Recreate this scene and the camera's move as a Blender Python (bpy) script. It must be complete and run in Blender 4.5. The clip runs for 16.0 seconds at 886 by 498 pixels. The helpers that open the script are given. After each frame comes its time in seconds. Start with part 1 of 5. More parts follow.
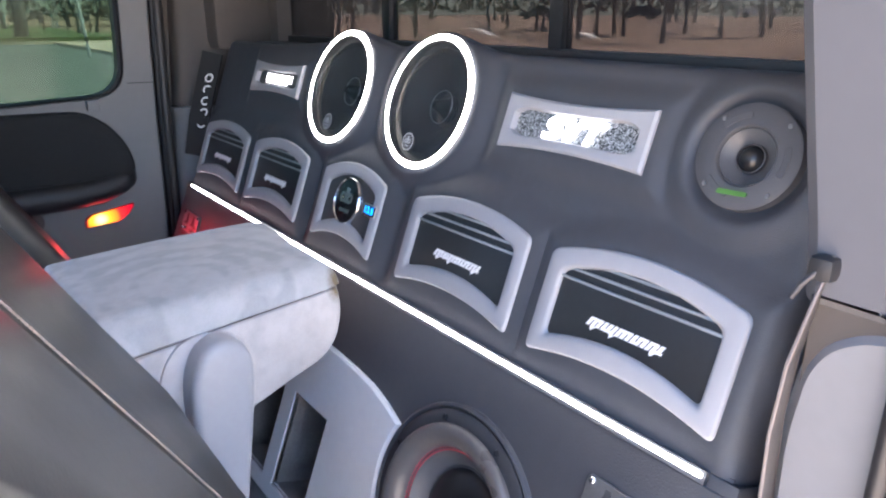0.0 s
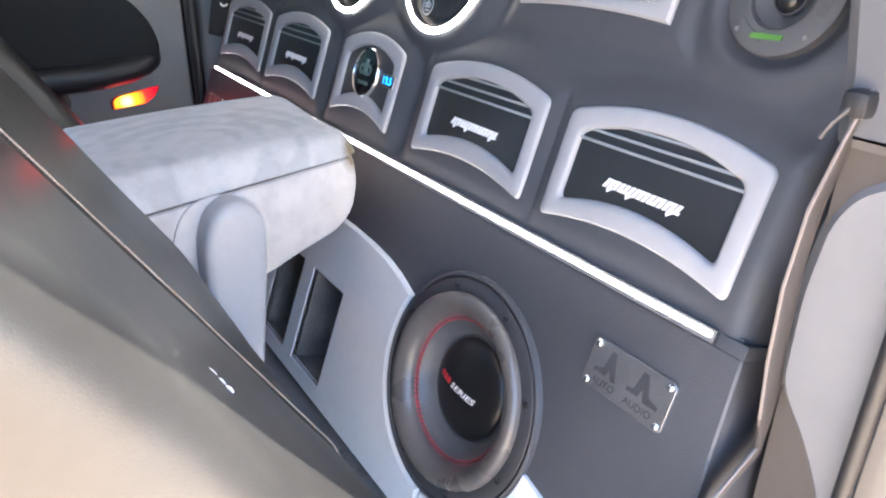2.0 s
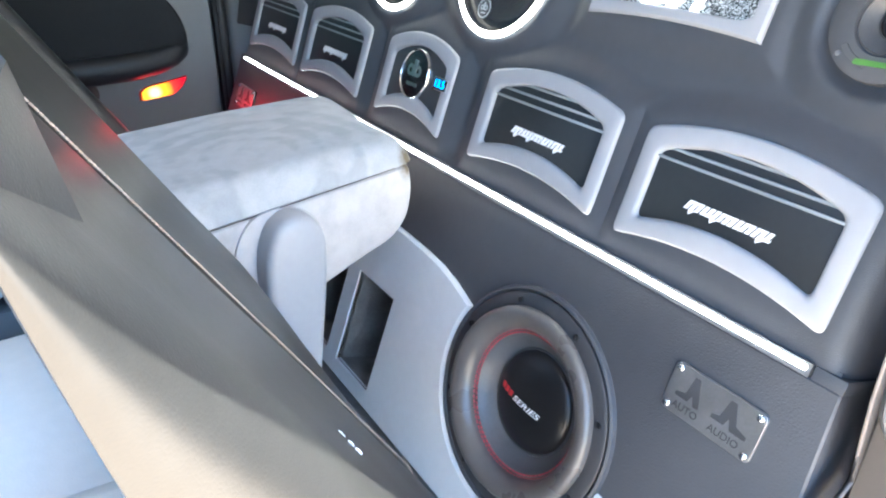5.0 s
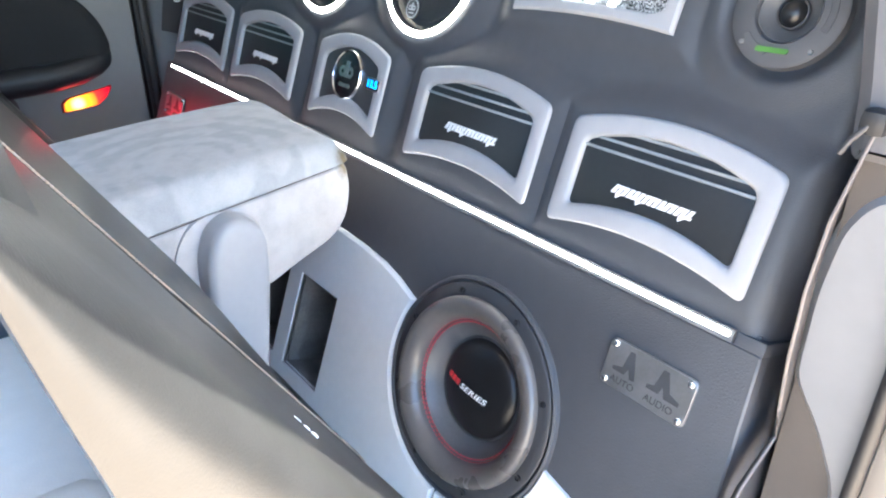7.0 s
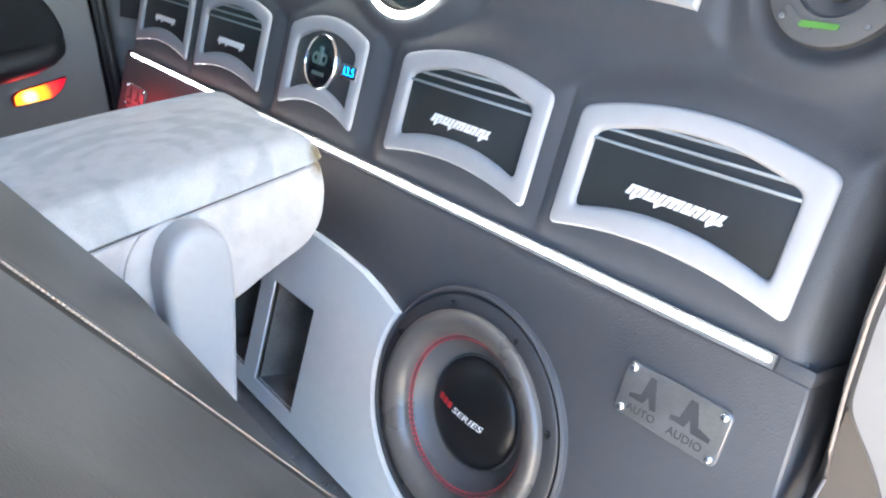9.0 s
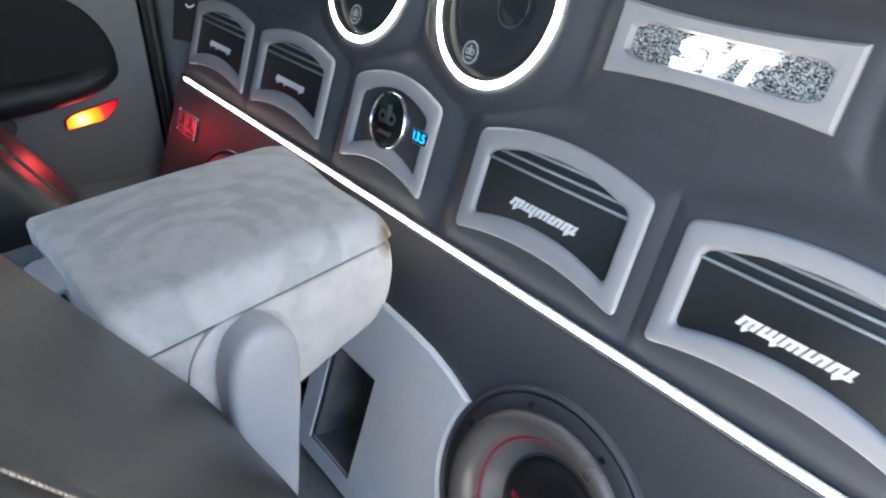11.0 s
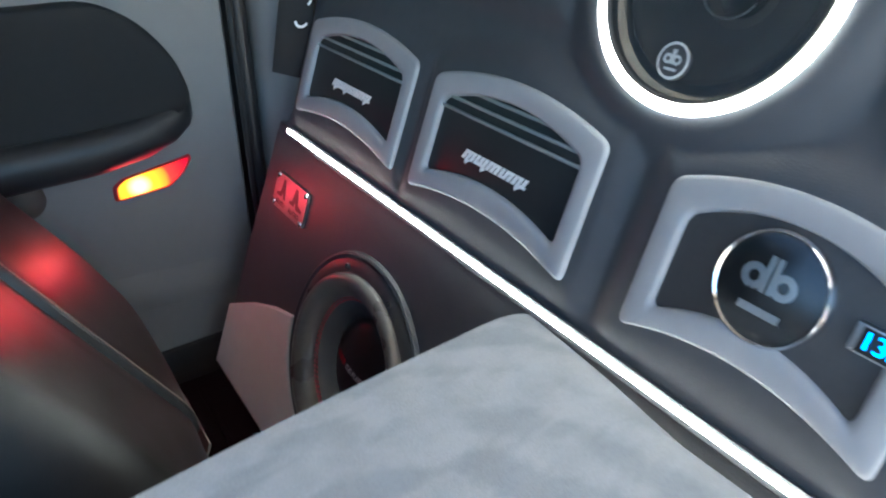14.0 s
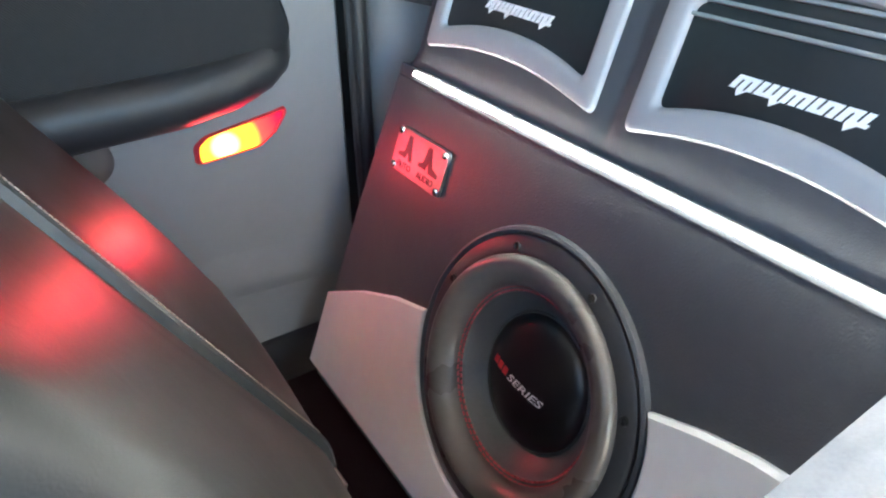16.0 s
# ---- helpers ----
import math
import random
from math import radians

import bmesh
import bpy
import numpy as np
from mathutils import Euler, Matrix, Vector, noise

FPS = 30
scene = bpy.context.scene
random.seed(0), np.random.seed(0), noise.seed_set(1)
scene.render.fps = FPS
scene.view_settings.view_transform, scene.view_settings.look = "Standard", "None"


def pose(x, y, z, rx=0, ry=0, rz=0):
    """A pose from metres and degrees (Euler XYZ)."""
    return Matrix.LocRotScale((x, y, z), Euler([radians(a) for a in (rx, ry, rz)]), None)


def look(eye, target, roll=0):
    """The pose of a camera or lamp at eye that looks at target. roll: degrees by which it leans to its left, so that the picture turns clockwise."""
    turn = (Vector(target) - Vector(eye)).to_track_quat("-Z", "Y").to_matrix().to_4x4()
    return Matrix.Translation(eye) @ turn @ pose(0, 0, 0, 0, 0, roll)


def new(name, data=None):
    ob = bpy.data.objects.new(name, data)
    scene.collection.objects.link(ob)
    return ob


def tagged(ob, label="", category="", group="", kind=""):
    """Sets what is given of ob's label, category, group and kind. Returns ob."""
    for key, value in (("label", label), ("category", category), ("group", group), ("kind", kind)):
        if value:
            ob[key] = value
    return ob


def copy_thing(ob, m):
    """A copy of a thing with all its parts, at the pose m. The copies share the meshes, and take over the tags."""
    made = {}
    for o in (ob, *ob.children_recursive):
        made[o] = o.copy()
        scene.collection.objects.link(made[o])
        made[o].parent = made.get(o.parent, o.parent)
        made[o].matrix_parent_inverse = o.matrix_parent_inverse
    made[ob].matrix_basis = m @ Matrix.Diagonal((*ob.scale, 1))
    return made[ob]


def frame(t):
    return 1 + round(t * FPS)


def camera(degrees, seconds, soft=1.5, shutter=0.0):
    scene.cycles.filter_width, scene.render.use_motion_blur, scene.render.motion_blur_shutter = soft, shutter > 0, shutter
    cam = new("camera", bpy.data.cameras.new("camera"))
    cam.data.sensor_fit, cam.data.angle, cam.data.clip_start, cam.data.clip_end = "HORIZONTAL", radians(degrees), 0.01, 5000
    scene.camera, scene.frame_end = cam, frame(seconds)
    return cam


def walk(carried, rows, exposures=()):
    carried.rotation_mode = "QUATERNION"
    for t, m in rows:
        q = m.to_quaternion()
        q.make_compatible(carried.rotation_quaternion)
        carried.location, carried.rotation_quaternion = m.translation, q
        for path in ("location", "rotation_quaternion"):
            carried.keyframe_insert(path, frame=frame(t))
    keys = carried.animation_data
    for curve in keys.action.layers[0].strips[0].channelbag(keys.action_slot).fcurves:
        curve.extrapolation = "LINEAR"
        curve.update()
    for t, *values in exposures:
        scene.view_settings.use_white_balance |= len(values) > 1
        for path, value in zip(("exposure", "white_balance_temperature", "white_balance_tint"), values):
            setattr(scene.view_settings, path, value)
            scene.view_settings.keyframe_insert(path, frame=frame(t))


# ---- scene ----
cam = camera(64.9, 16.0, soft=2.1, shutter=0.3)
# seconds, eye, target, roll
PATH = [
    (0, (-0.519, -0.291, 0.82), (0.619, 1.227, 0.188), 0.2),
    (0.5, (-0.522, -0.326, 0.804), (0.524, 1.221, 0.089), 0.7),
    (1, (-0.518, -0.325, 0.792), (0.474, 1.19, -0.057), 0.4),
    (1.5, (-0.513, -0.325, 0.776), (0.491, 1.178, -0.079), 0.2),
    (2, (-0.494, -0.307, 0.754), (0.506, 1.197, -0.105), 0.4),
    (2.5, (-0.478, -0.275, 0.728), (0.499, 1.222, -0.17), 0.4),
    (3, (-0.445, -0.243, 0.7), (0.507, 1.254, -0.225), 0.1),
    (3.5, (-0.44, -0.209, 0.691), (0.502, 1.29, -0.24), -0.0),
    (4, (-0.491, -0.225, 0.749), (0.446, 1.276, -0.183), 0.3),
    (4.2, (-0.51, -0.23, 0.771), (0.425, 1.273, -0.16), 0.4),
    (6.5, (-0.556, -0.238, 0.807), (0.551, 1.141, -0.127), -0.1),
    (7, (-0.558, -0.252, 0.797), (0.563, 1.121, -0.129), -0.1),
    (7.5, (-0.532, -0.245, 0.768), (0.616, 1.104, -0.162), -0.4),
    (8, (-0.508, -0.21, 0.752), (0.658, 1.12, -0.181), -0.2),
    (8.2, (-0.495, -0.185, 0.749), (0.665, 1.15, -0.184), -0.1),
    (10.3, (-0.508, -0.153, 0.842), (0.63, 1.152, -0.159), 0.4),
    (10.5, (-0.5, -0.123, 0.854), (0.601, 1.198, -0.166), -0.3),
    (11, (-0.469, -0.051, 0.861), (0.591, 1.307, -0.155), -0.0),
    (11.5, (-0.444, 0.051, 0.852), (0.586, 1.435, -0.16), 0.1),
    (12, (-0.44, 0.139, 0.855), (0.57, 1.54, -0.155), 0.2),
    (12.5, (-0.443, 0.185, 0.85), (0.554, 1.605, -0.145), 0.4),
    (13, (-0.425, 0.247, 0.822), (0.557, 1.675, -0.176), 0.5),
    (13.5, (-0.401, 0.356, 0.807), (0.576, 1.784, -0.195), 0.2),
    (14, (-0.36, 0.523, 0.781), (0.617, 1.947, -0.228), -0.1),
    (14.5, (-0.335, 0.632, 0.749), (0.623, 2.064, -0.268), -0.4),
    (15, (-0.344, 0.716, 0.716), (0.578, 2.152, -0.326), -0.9),
    (15.5, (-0.366, 0.765, 0.681), (0.553, 2.199, -0.368), -0.9),
    (16, (-0.395, 0.766, 0.667), (0.513, 2.204, -0.386), -1.1),
]
EXPOSURE = [(0.0, 3.0, 5850, 14), (1.5, 3.15, 6300, 13), (2.5, 3.3, 5950, 6), (3.5, 3.4, 5700, 1), (7.0, 3.4, 5950, 4), (8.2, 3.55, 5950, 3), (10.5, 3.25, 6100, 3),
            (11.5, 2.55, 5950, 2), (13.0, 2.75, 5800, 0), (14.0, 3.35, 5650, -2), (15.0, 3.75, 5850, -2), (16.0, 4.55, 6000, 0)]
walk(cam, [(t, look(eye, target, roll)) for t, eye, target, roll in PATH], EXPOSURE)

# ---- world and sun ----
SUN_EL = radians(65.8)
world = bpy.data.worlds.new("sky")
scene.world = world
world.use_nodes = True
wn = world.node_tree.nodes
sky = wn.new("ShaderNodeTexSky")
sky.sky_type, sky.sun_disc = "NISHITA", False
sky.sun_elevation, sky.sun_rotation = SUN_EL, radians(130)
wn["Background"].inputs["Strength"].default_value = 0.15
world.node_tree.links.new(sky.outputs["Color"], wn["Background"].inputs["Color"])
sun_data = bpy.data.lights.new("sun", "SUN")
sun_data.energy, sun_data.angle, sun_data.color = 5.0, radians(0.5), (1.0, 0.90, 0.77)
sun = new("sun", sun_data)
sun.matrix_world = look((31, -26, 90), (0, 0, 0))


# ---- materials ----
def mat(name, col, rough=0.5, metal=0.0, var=0.12, scale=6.0, bump=0.15, bscale=250.0, spec=0.5, grain="noise", rvar=0.12, coat=0.0, detail=4.0, dist=0.002, speckle=0.4):
    """A node material: colour mottled at two scales, uneven gloss, fine relief."""
    m = bpy.data.materials.new(name)
    m.use_nodes = True
    n, l = m.node_tree.nodes, m.node_tree.links
    b = n["Principled BSDF"]
    tc = n.new("ShaderNodeTexCoord")
    big, fine = n.new("ShaderNodeTexNoise"), n.new("ShaderNodeTexNoise")
    big.inputs["Scale"].default_value, big.inputs["Detail"].default_value = scale, detail
    fine.inputs["Scale"].default_value, fine.inputs["Detail"].default_value = scale * 14, 2.0
    for t in (big, fine):
        l.new(tc.outputs["Object"], t.inputs["Vector"])
    mix = n.new("ShaderNodeMath")
    mix.operation = "MULTIPLY_ADD"
    l.new(fine.outputs["Fac"], mix.inputs[0])
    mix.inputs[1].default_value = speckle
    l.new(big.outputs["Fac"], mix.inputs[2])
    ramp = n.new("ShaderNodeValToRGB")
    ramp.color_ramp.elements[0].position, ramp.color_ramp.elements[1].position = 0.45, 0.95
    ramp.color_ramp.elements[0].color = (*[c * (1 - var) for c in col], 1)
    ramp.color_ramp.elements[1].color = (*[min(1, c * (1 + var)) for c in col], 1)
    l.new(mix.outputs[0], ramp.inputs["Fac"])
    l.new(ramp.outputs["Color"], b.inputs["Base Color"])
    rr = n.new("ShaderNodeMapRange")
    rr.inputs["To Min"].default_value, rr.inputs["To Max"].default_value = max(0.02, rough - rvar), min(1, rough + rvar)
    l.new(big.outputs["Fac"], rr.inputs["Value"])
    l.new(rr.outputs["Result"], b.inputs["Roughness"])
    b.inputs["Metallic"].default_value = metal
    b.inputs["Specular IOR Level"].default_value = spec
    b.inputs["Coat Weight"].default_value = coat
    if bump:
        if grain == "leather":
            g = n.new("ShaderNodeTexVoronoi")
            g.feature = "DISTANCE_TO_EDGE"
            out = g.outputs["Distance"]
        elif grain == "weave":
            g = n.new("ShaderNodeTexWave")
            g.bands_direction = "DIAGONAL"
            g.inputs["Distortion"].default_value = 0.6
            out = g.outputs["Fac"]
        else:
            g = n.new("ShaderNodeTexNoise")
            g.inputs["Detail"].default_value = 3.0
            out = g.outputs["Fac"]
        g.inputs["Scale"].default_value = bscale
        l.new(tc.outputs["Object"], g.inputs["Vector"])
        bp = n.new("ShaderNodeBump")
        bp.inputs["Strength"].default_value, bp.inputs["Distance"].default_value = bump, dist
        l.new(out, bp.inputs["Height"])
        l.new(bp.outputs["Normal"], b.inputs["Normal"])
    return m


def wrinkle(m, scale, strength, dist):
    """Adds coarser creases under the fine grain of a material."""
    n, l = m.node_tree.nodes, m.node_tree.links
    fine = next(x for x in n if x.bl_idname == "ShaderNodeBump")
    tc, w, b = n.new("ShaderNodeTexCoord"), n.new("ShaderNodeTexNoise"), n.new("ShaderNodeBump")
    w.inputs["Scale"].default_value, w.inputs["Detail"].default_value, w.inputs["Distortion"].default_value = scale, 5.0, 0.8
    b.inputs["Strength"].default_value, b.inputs["Distance"].default_value = strength, dist
    l.new(tc.outputs["Object"], w.inputs["Vector"])
    l.new(w.outputs["Fac"], b.inputs["Height"])
    l.new(b.outputs["Normal"], fine.inputs["Normal"])


def glow(name, col, strength):
    m = bpy.data.materials.new(name)
    m.use_nodes = True
    b = m.node_tree.nodes["Principled BSDF"]
    b.inputs["Base Color"].default_value = (*col, 1)
    b.inputs["Emission Color"].default_value = (*col, 1)
    b.inputs["Emission Strength"].default_value = strength
    return m


def sheer(name, col, clear, rough=0.5, through_col=(1, 1, 1), gloss=0.5):
    """A woven mesh or a tinted pane: partly open, partly coloured."""
    m = mat(name, col, rough, bump=0.0, spec=gloss)
    n, l = m.node_tree.nodes, m.node_tree.links
    mixer, tr = n.new("ShaderNodeMixShader"), n.new("ShaderNodeBsdfTransparent")
    mixer.inputs["Fac"].default_value = clear
    tr.inputs["Color"].default_value = (*through_col, 1)
    l.new(n["Principled BSDF"].outputs[0], mixer.inputs[1])
    l.new(tr.outputs[0], mixer.inputs[2])
    l.new(mixer.outputs[0], n["Material Output"].inputs["Surface"])
    return m


VINYL = mat("dark_vinyl", (0.050, 0.054, 0.063), 0.52, var=0.12, scale=5, bump=0.35, bscale=420, grain="leather", dist=0.0006)
VINYL_LOW = mat("dark_grained_vinyl", (0.059, 0.061, 0.068), 0.46, var=0.1, scale=4, bump=0.5, bscale=300, grain="leather", dist=0.0008)
# The frames' grey vinyl made lighter, with door light put into the colour.
FAN_VINYL = mat("brightened_grey_vinyl", (0.68, 0.685, 0.695), 0.34, var=0.06, scale=5, bump=0.12, bscale=500, grain="leather", dist=0.0004)
GREY_VINYL = mat("grey_vinyl", (0.325, 0.33, 0.345), 0.5, var=0.06, scale=5, bump=0.12, bscale=500, grain="leather", dist=0.0004)
POST_TRIM = mat("dim_post_trim", (0.098, 0.099, 0.108), 0.6, var=0.05, scale=4, bump=0.1, bscale=700, dist=0.0004)
# Paler copy of the trim plastic; door light on the post is in its colour.
POST_PAD = mat("door_lit_post_plastic", (0.185, 0.188, 0.198), 0.55, var=0.06, scale=4, bump=0.12, bscale=600, dist=0.0004)
GREY_TRIM = mat("grey_trim_plastic", (0.175, 0.176, 0.180), 0.5, var=0.05, scale=4, bump=0.1, bscale=700, dist=0.0004)
TAUPE = mat("taupe_trim", (0.072, 0.063, 0.057), 0.7, var=0.08, scale=5, bump=0.15, bscale=500, dist=0.0005)
TRAY = mat("glossy_grey_plastic", (0.105, 0.118, 0.132), 0.16, spec=0.7, var=0.08, scale=8, bump=0.05, bscale=600, dist=0.0003)
HINGE = mat("grey_moulded_plastic", (0.355, 0.355, 0.365), 0.42, var=0.05, scale=8, bump=0.08, bscale=900, dist=0.0003)
LEATHER = mat("black_leather", (0.0150, 0.0147, 0.0142), 0.40, var=0.25, scale=7, bump=0.2, bscale=420, grain="leather", dist=0.0005, rvar=0.06, spec=0.75)
wrinkle(VINYL, 14, 0.25, 0.004)
wrinkle(VINYL_LOW, 10, 0.2, 0.004)
wrinkle(LEATHER, 55, 0.11, 0.002)
PAD = mat("black_door_pad", (0.019, 0.020, 0.022), 0.6, spec=0.28, var=0.15, scale=6, bump=0.6, bscale=190, grain="weave", dist=0.0008)
ARMREST = mat("black_armrest", (0.017, 0.018, 0.021), 0.46, var=0.15, scale=6, bump=0.2, bscale=380, grain="leather", dist=0.0005)
BLACK_SHEET = mat("near_black_sheet", (0.004, 0.004, 0.004), 0.85, var=0.2, scale=10, bump=0.3, bscale=300, spec=0.1)
RUBBER = mat("black_rubber", (0.018, 0.018, 0.019), 0.45, var=0.2, scale=20, bump=0.1, bscale=400)
GASKET = mat("black_gasket", (0.042, 0.042, 0.045), 0.4, var=0.15, scale=15, bump=0.08, bscale=300)
ROLL = mat("grey_surround_rubber", (0.112, 0.102, 0.095), 0.30, spec=0.6, var=0.14, scale=9, bump=0.1, bscale=250)
MATT_RING = mat("matt_black_ring", (0.068, 0.070, 0.077), 0.6, var=0.1, scale=10, bump=0.1, bscale=400)
CONE = mat("black_cone", (0.088, 0.091, 0.097), 0.38, var=0.15, scale=20, bump=0.3, bscale=500, grain="leather", dist=0.0006)
CAP = mat("satin_black_cap", (0.012, 0.012, 0.013), 0.3, var=0.1, scale=10, bump=0.03, bscale=300, rvar=0.05)
STEEL = mat("brushed_steel", (0.55, 0.55, 0.56), 0.3, metal=1.0, var=0.1, scale=30, bump=0.05, bscale=600)
PLATE = mat("engraved_metal_plate", (0.24, 0.24, 0.245), 0.36, metal=0.7, var=0.15, scale=25, bump=0.08, bscale=500)
ENGRAVED = mat("engraving_fill", (0.045, 0.046, 0.05), 0.5, var=0.2, scale=40, bump=0.1)
GUN = mat("gunmetal_badge", (0.075, 0.079, 0.086), 0.22, metal=0.85, var=0.1, scale=20, bump=0.03, bscale=300, rvar=0.05)
CHROME = mat("chrome", (0.75, 0.76, 0.78), 0.12, metal=1.0, var=0.05, scale=30, bump=0.0, rvar=0.05)
AMP = mat("black_amp_plate", (0.016, 0.018, 0.020), 0.42, var=0.2, scale=12, bump=0.03, bscale=200, rvar=0.08)
STRIPE = mat("silver_stripe", (0.42, 0.45, 0.46), 0.32, metal=0.6, var=0.08, scale=30, bump=0.03)
PRINT = mat("white_print", (0.86, 0.86, 0.86), 0.5, var=0.03, scale=30, bump=0.0)
RED_PRINT = mat("red_print", (0.55, 0.03, 0.04), 0.5, var=0.1, scale=30, bump=0.0)
GREEN_PRINT = mat("green_print", (0.07, 0.20, 0.03), 0.5, var=0.1, scale=30, bump=0.0)
GREY_PRINT = mat("grey_print", (0.45, 0.47, 0.48), 0.5, var=0.06, scale=30, bump=0.0)
RED_THREAD = mat("red_thread", (0.50, 0.075, 0.10), 0.7, var=0.2, scale=60, bump=0.3, bscale=800)
# Near white: the colour stands in for direct sun on the cushion.
PALE = mat("sun_white_leather", (0.90, 0.84, 0.74), 0.55, var=0.05, scale=6, bump=0.2, bscale=300, grain="leather", dist=0.0006)
TAN_THREAD = mat("tan_thread", (0.36, 0.305, 0.25), 0.8, var=0.2, scale=60, bump=0.3, bscale=800)
LINT = mat("pale_lint", (0.42, 0.40, 0.36), 0.9, var=0.4, scale=40)
CARPET = mat("dark_carpet", (0.155, 0.15, 0.146), 0.95, speckle=1.0, var=0.6, scale=30, bump=1.0, bscale=700, dist=0.004)
PORT_IN = mat("raw_port_lining", (0.15, 0.143, 0.135), 0.8, var=0.35, scale=18, bump=0.5, bscale=300)
BELT = mat("grey_webbing", (0.062, 0.054, 0.049), 0.75, var=0.08, scale=20, bump=0.5, bscale=900, dist=0.0006)
BELT_HEM = mat("pale_webbing_hem", (0.17, 0.145, 0.13), 0.8, var=0.1, scale=20, bump=0.4, bscale=900, dist=0.0005)
STRAP = mat("black_strap_pad", (0.012, 0.012, 0.013), 0.75, var=0.15, scale=20, bump=0.4, bscale=700)
JAMB = mat("silver_jamb_paint", (0.21, 0.19, 0.17), 0.35, metal=0.2, var=0.05, scale=8, bump=0.02, coat=0.4)
HEADLINER = mat("headliner_cloth", (0.42, 0.41, 0.40), 0.9, var=0.05, scale=10, bump=0.3, bscale=600)
LED = glow("led_light", (1.0, 0.93, 0.83), 4.2)
SIGN_GLOW = glow("backlit_sign", (1.0, 0.97, 0.93), 1.0)
BLUE_GLOW = glow("blue_digits", (0.02, 0.27, 1.0), 0.75)
GRILLE = sheer("sheer_black_grille", (0.020, 0.025, 0.029), 0.33, 0.5)
TINT = sheer("tinted_glass", (0.01, 0.01, 0.012), 0.17, 0.05)
GLASS = sheer("green_tinted_glass", (0.01, 0.02, 0.014), 0.24, 0.03, (0.78, 0.95, 0.80), 0.12)
# For the unseen windscreen: lets about half through, to dim the front light.
WINDSCREEN = sheer("light_cutting_glass", (0.01, 0.012, 0.012), 0.52, 0.03)


def suede_material(name, col, swirls, spot):
    """Suede with brushed swirls of the nap in patches, and a grubby mark round one spot."""
    m = mat(name, col, 0.9, var=0.12, scale=38, speckle=0.6, bump=0.5, bscale=700, dist=0.0008, spec=0.2)
    n, l = m.node_tree.nodes, m.node_tree.links
    b = n["Principled BSDF"]
    old = b.inputs["Base Color"].links[0].from_socket
    tc = n.new("ShaderNodeTexCoord")
    swirl, patch = n.new("ShaderNodeTexWave"), n.new("ShaderNodeTexNoise")
    swirl.wave_type, swirl.rings_direction = "RINGS", "Z"
    swirl.inputs["Scale"].default_value, swirl.inputs["Distortion"].default_value = 7.5, 3.2
    swirl.inputs["Detail"].default_value, swirl.inputs["Detail Scale"].default_value = 2.0, 1.4
    patch.inputs["Scale"].default_value, patch.inputs["Detail"].default_value, patch.inputs["Distortion"].default_value = 9.0, 2.0, 0.9
    middle = n.new("ShaderNodeVectorMath")
    middle.operation = "SUBTRACT"
    middle.inputs[1].default_value = (-0.27, -0.07, 0.0)
    l.new(tc.outputs["Object"], middle.inputs[0])
    l.new(middle.outputs["Vector"], swirl.inputs["Vector"])
    l.new(tc.outputs["Object"], patch.inputs["Vector"])
    both = n.new("ShaderNodeMath")
    both.operation = "MULTIPLY_ADD"
    turned, stroke, blend = n.new("ShaderNodeMapping"), n.new("ShaderNodeTexNoise"), n.new("ShaderNodeMath")
    turned.inputs["Rotation"].default_value, turned.inputs["Scale"].default_value = (0, 0, radians(-28)), (14.0, 46.0, 14.0)
    stroke.inputs["Scale"].default_value, stroke.inputs["Detail"].default_value, stroke.inputs["Distortion"].default_value = 1.0, 2.0, 1.3
    l.new(tc.outputs["Object"], turned.inputs["Vector"])
    l.new(turned.outputs["Vector"], stroke.inputs["Vector"])
    blend.operation = "MULTIPLY_ADD"
    blend.inputs[1].default_value = 0.50
    l.new(swirl.outputs["Fac"], blend.inputs[0])
    l.new(stroke.outputs["Fac"], blend.inputs[2])
    l.new(blend.outputs[0], both.inputs[0])
    both.inputs[1].default_value = 0.46
    l.new(patch.outputs["Fac"], both.inputs[2])
    ramp = n.new("ShaderNodeValToRGB")
    ramp.color_ramp.elements[0].position, ramp.color_ramp.elements[1].position = 0.84, 1.0
    pale = 1 - 0.22 * swirls
    ramp.color_ramp.elements[0].color, ramp.color_ramp.elements[1].color = (1, 1, 1, 1), (pale, pale * 1.01, pale * 1.02, 1)
    l.new(both.outputs[0], ramp.inputs["Fac"])
    far, edge, dirt, soil = n.new("ShaderNodeVectorMath"), n.new("ShaderNodeMapRange"), n.new("ShaderNodeTexNoise"), n.new("ShaderNodeMath")
    far.operation = "DISTANCE"
    far.inputs[1].default_value = spot
    l.new(tc.outputs["Object"], far.inputs[0])
    edge.inputs["From Min"].default_value, edge.inputs["From Max"].default_value = 0.004, 0.026
    edge.inputs["To Min"].default_value, edge.inputs["To Max"].default_value = 2.6, 0.0
    l.new(far.outputs["Value"], edge.inputs["Value"])
    dirt.inputs["Scale"].default_value, dirt.inputs["Detail"].default_value = 160.0, 4.0
    l.new(tc.outputs["Object"], dirt.inputs["Vector"])
    soil.operation = "MULTIPLY"
    l.new(edge.outputs["Result"], soil.inputs[0])
    l.new(dirt.outputs["Fac"], soil.inputs[1])
    mul = n.new("ShaderNodeMix")
    mul.data_type, mul.blend_type = "RGBA", "MULTIPLY"
    mul.inputs["Factor"].default_value = 1.0
    l.new(old, mul.inputs[6])
    l.new(ramp.outputs["Color"], mul.inputs[7])
    grime = n.new("ShaderNodeMix")
    grime.data_type = "RGBA"
    grime.inputs[7].default_value = (0.16, 0.12, 0.06, 1)
    l.new(soil.outputs[0], grime.inputs["Factor"])
    l.new(mul.outputs[2], grime.inputs[6])
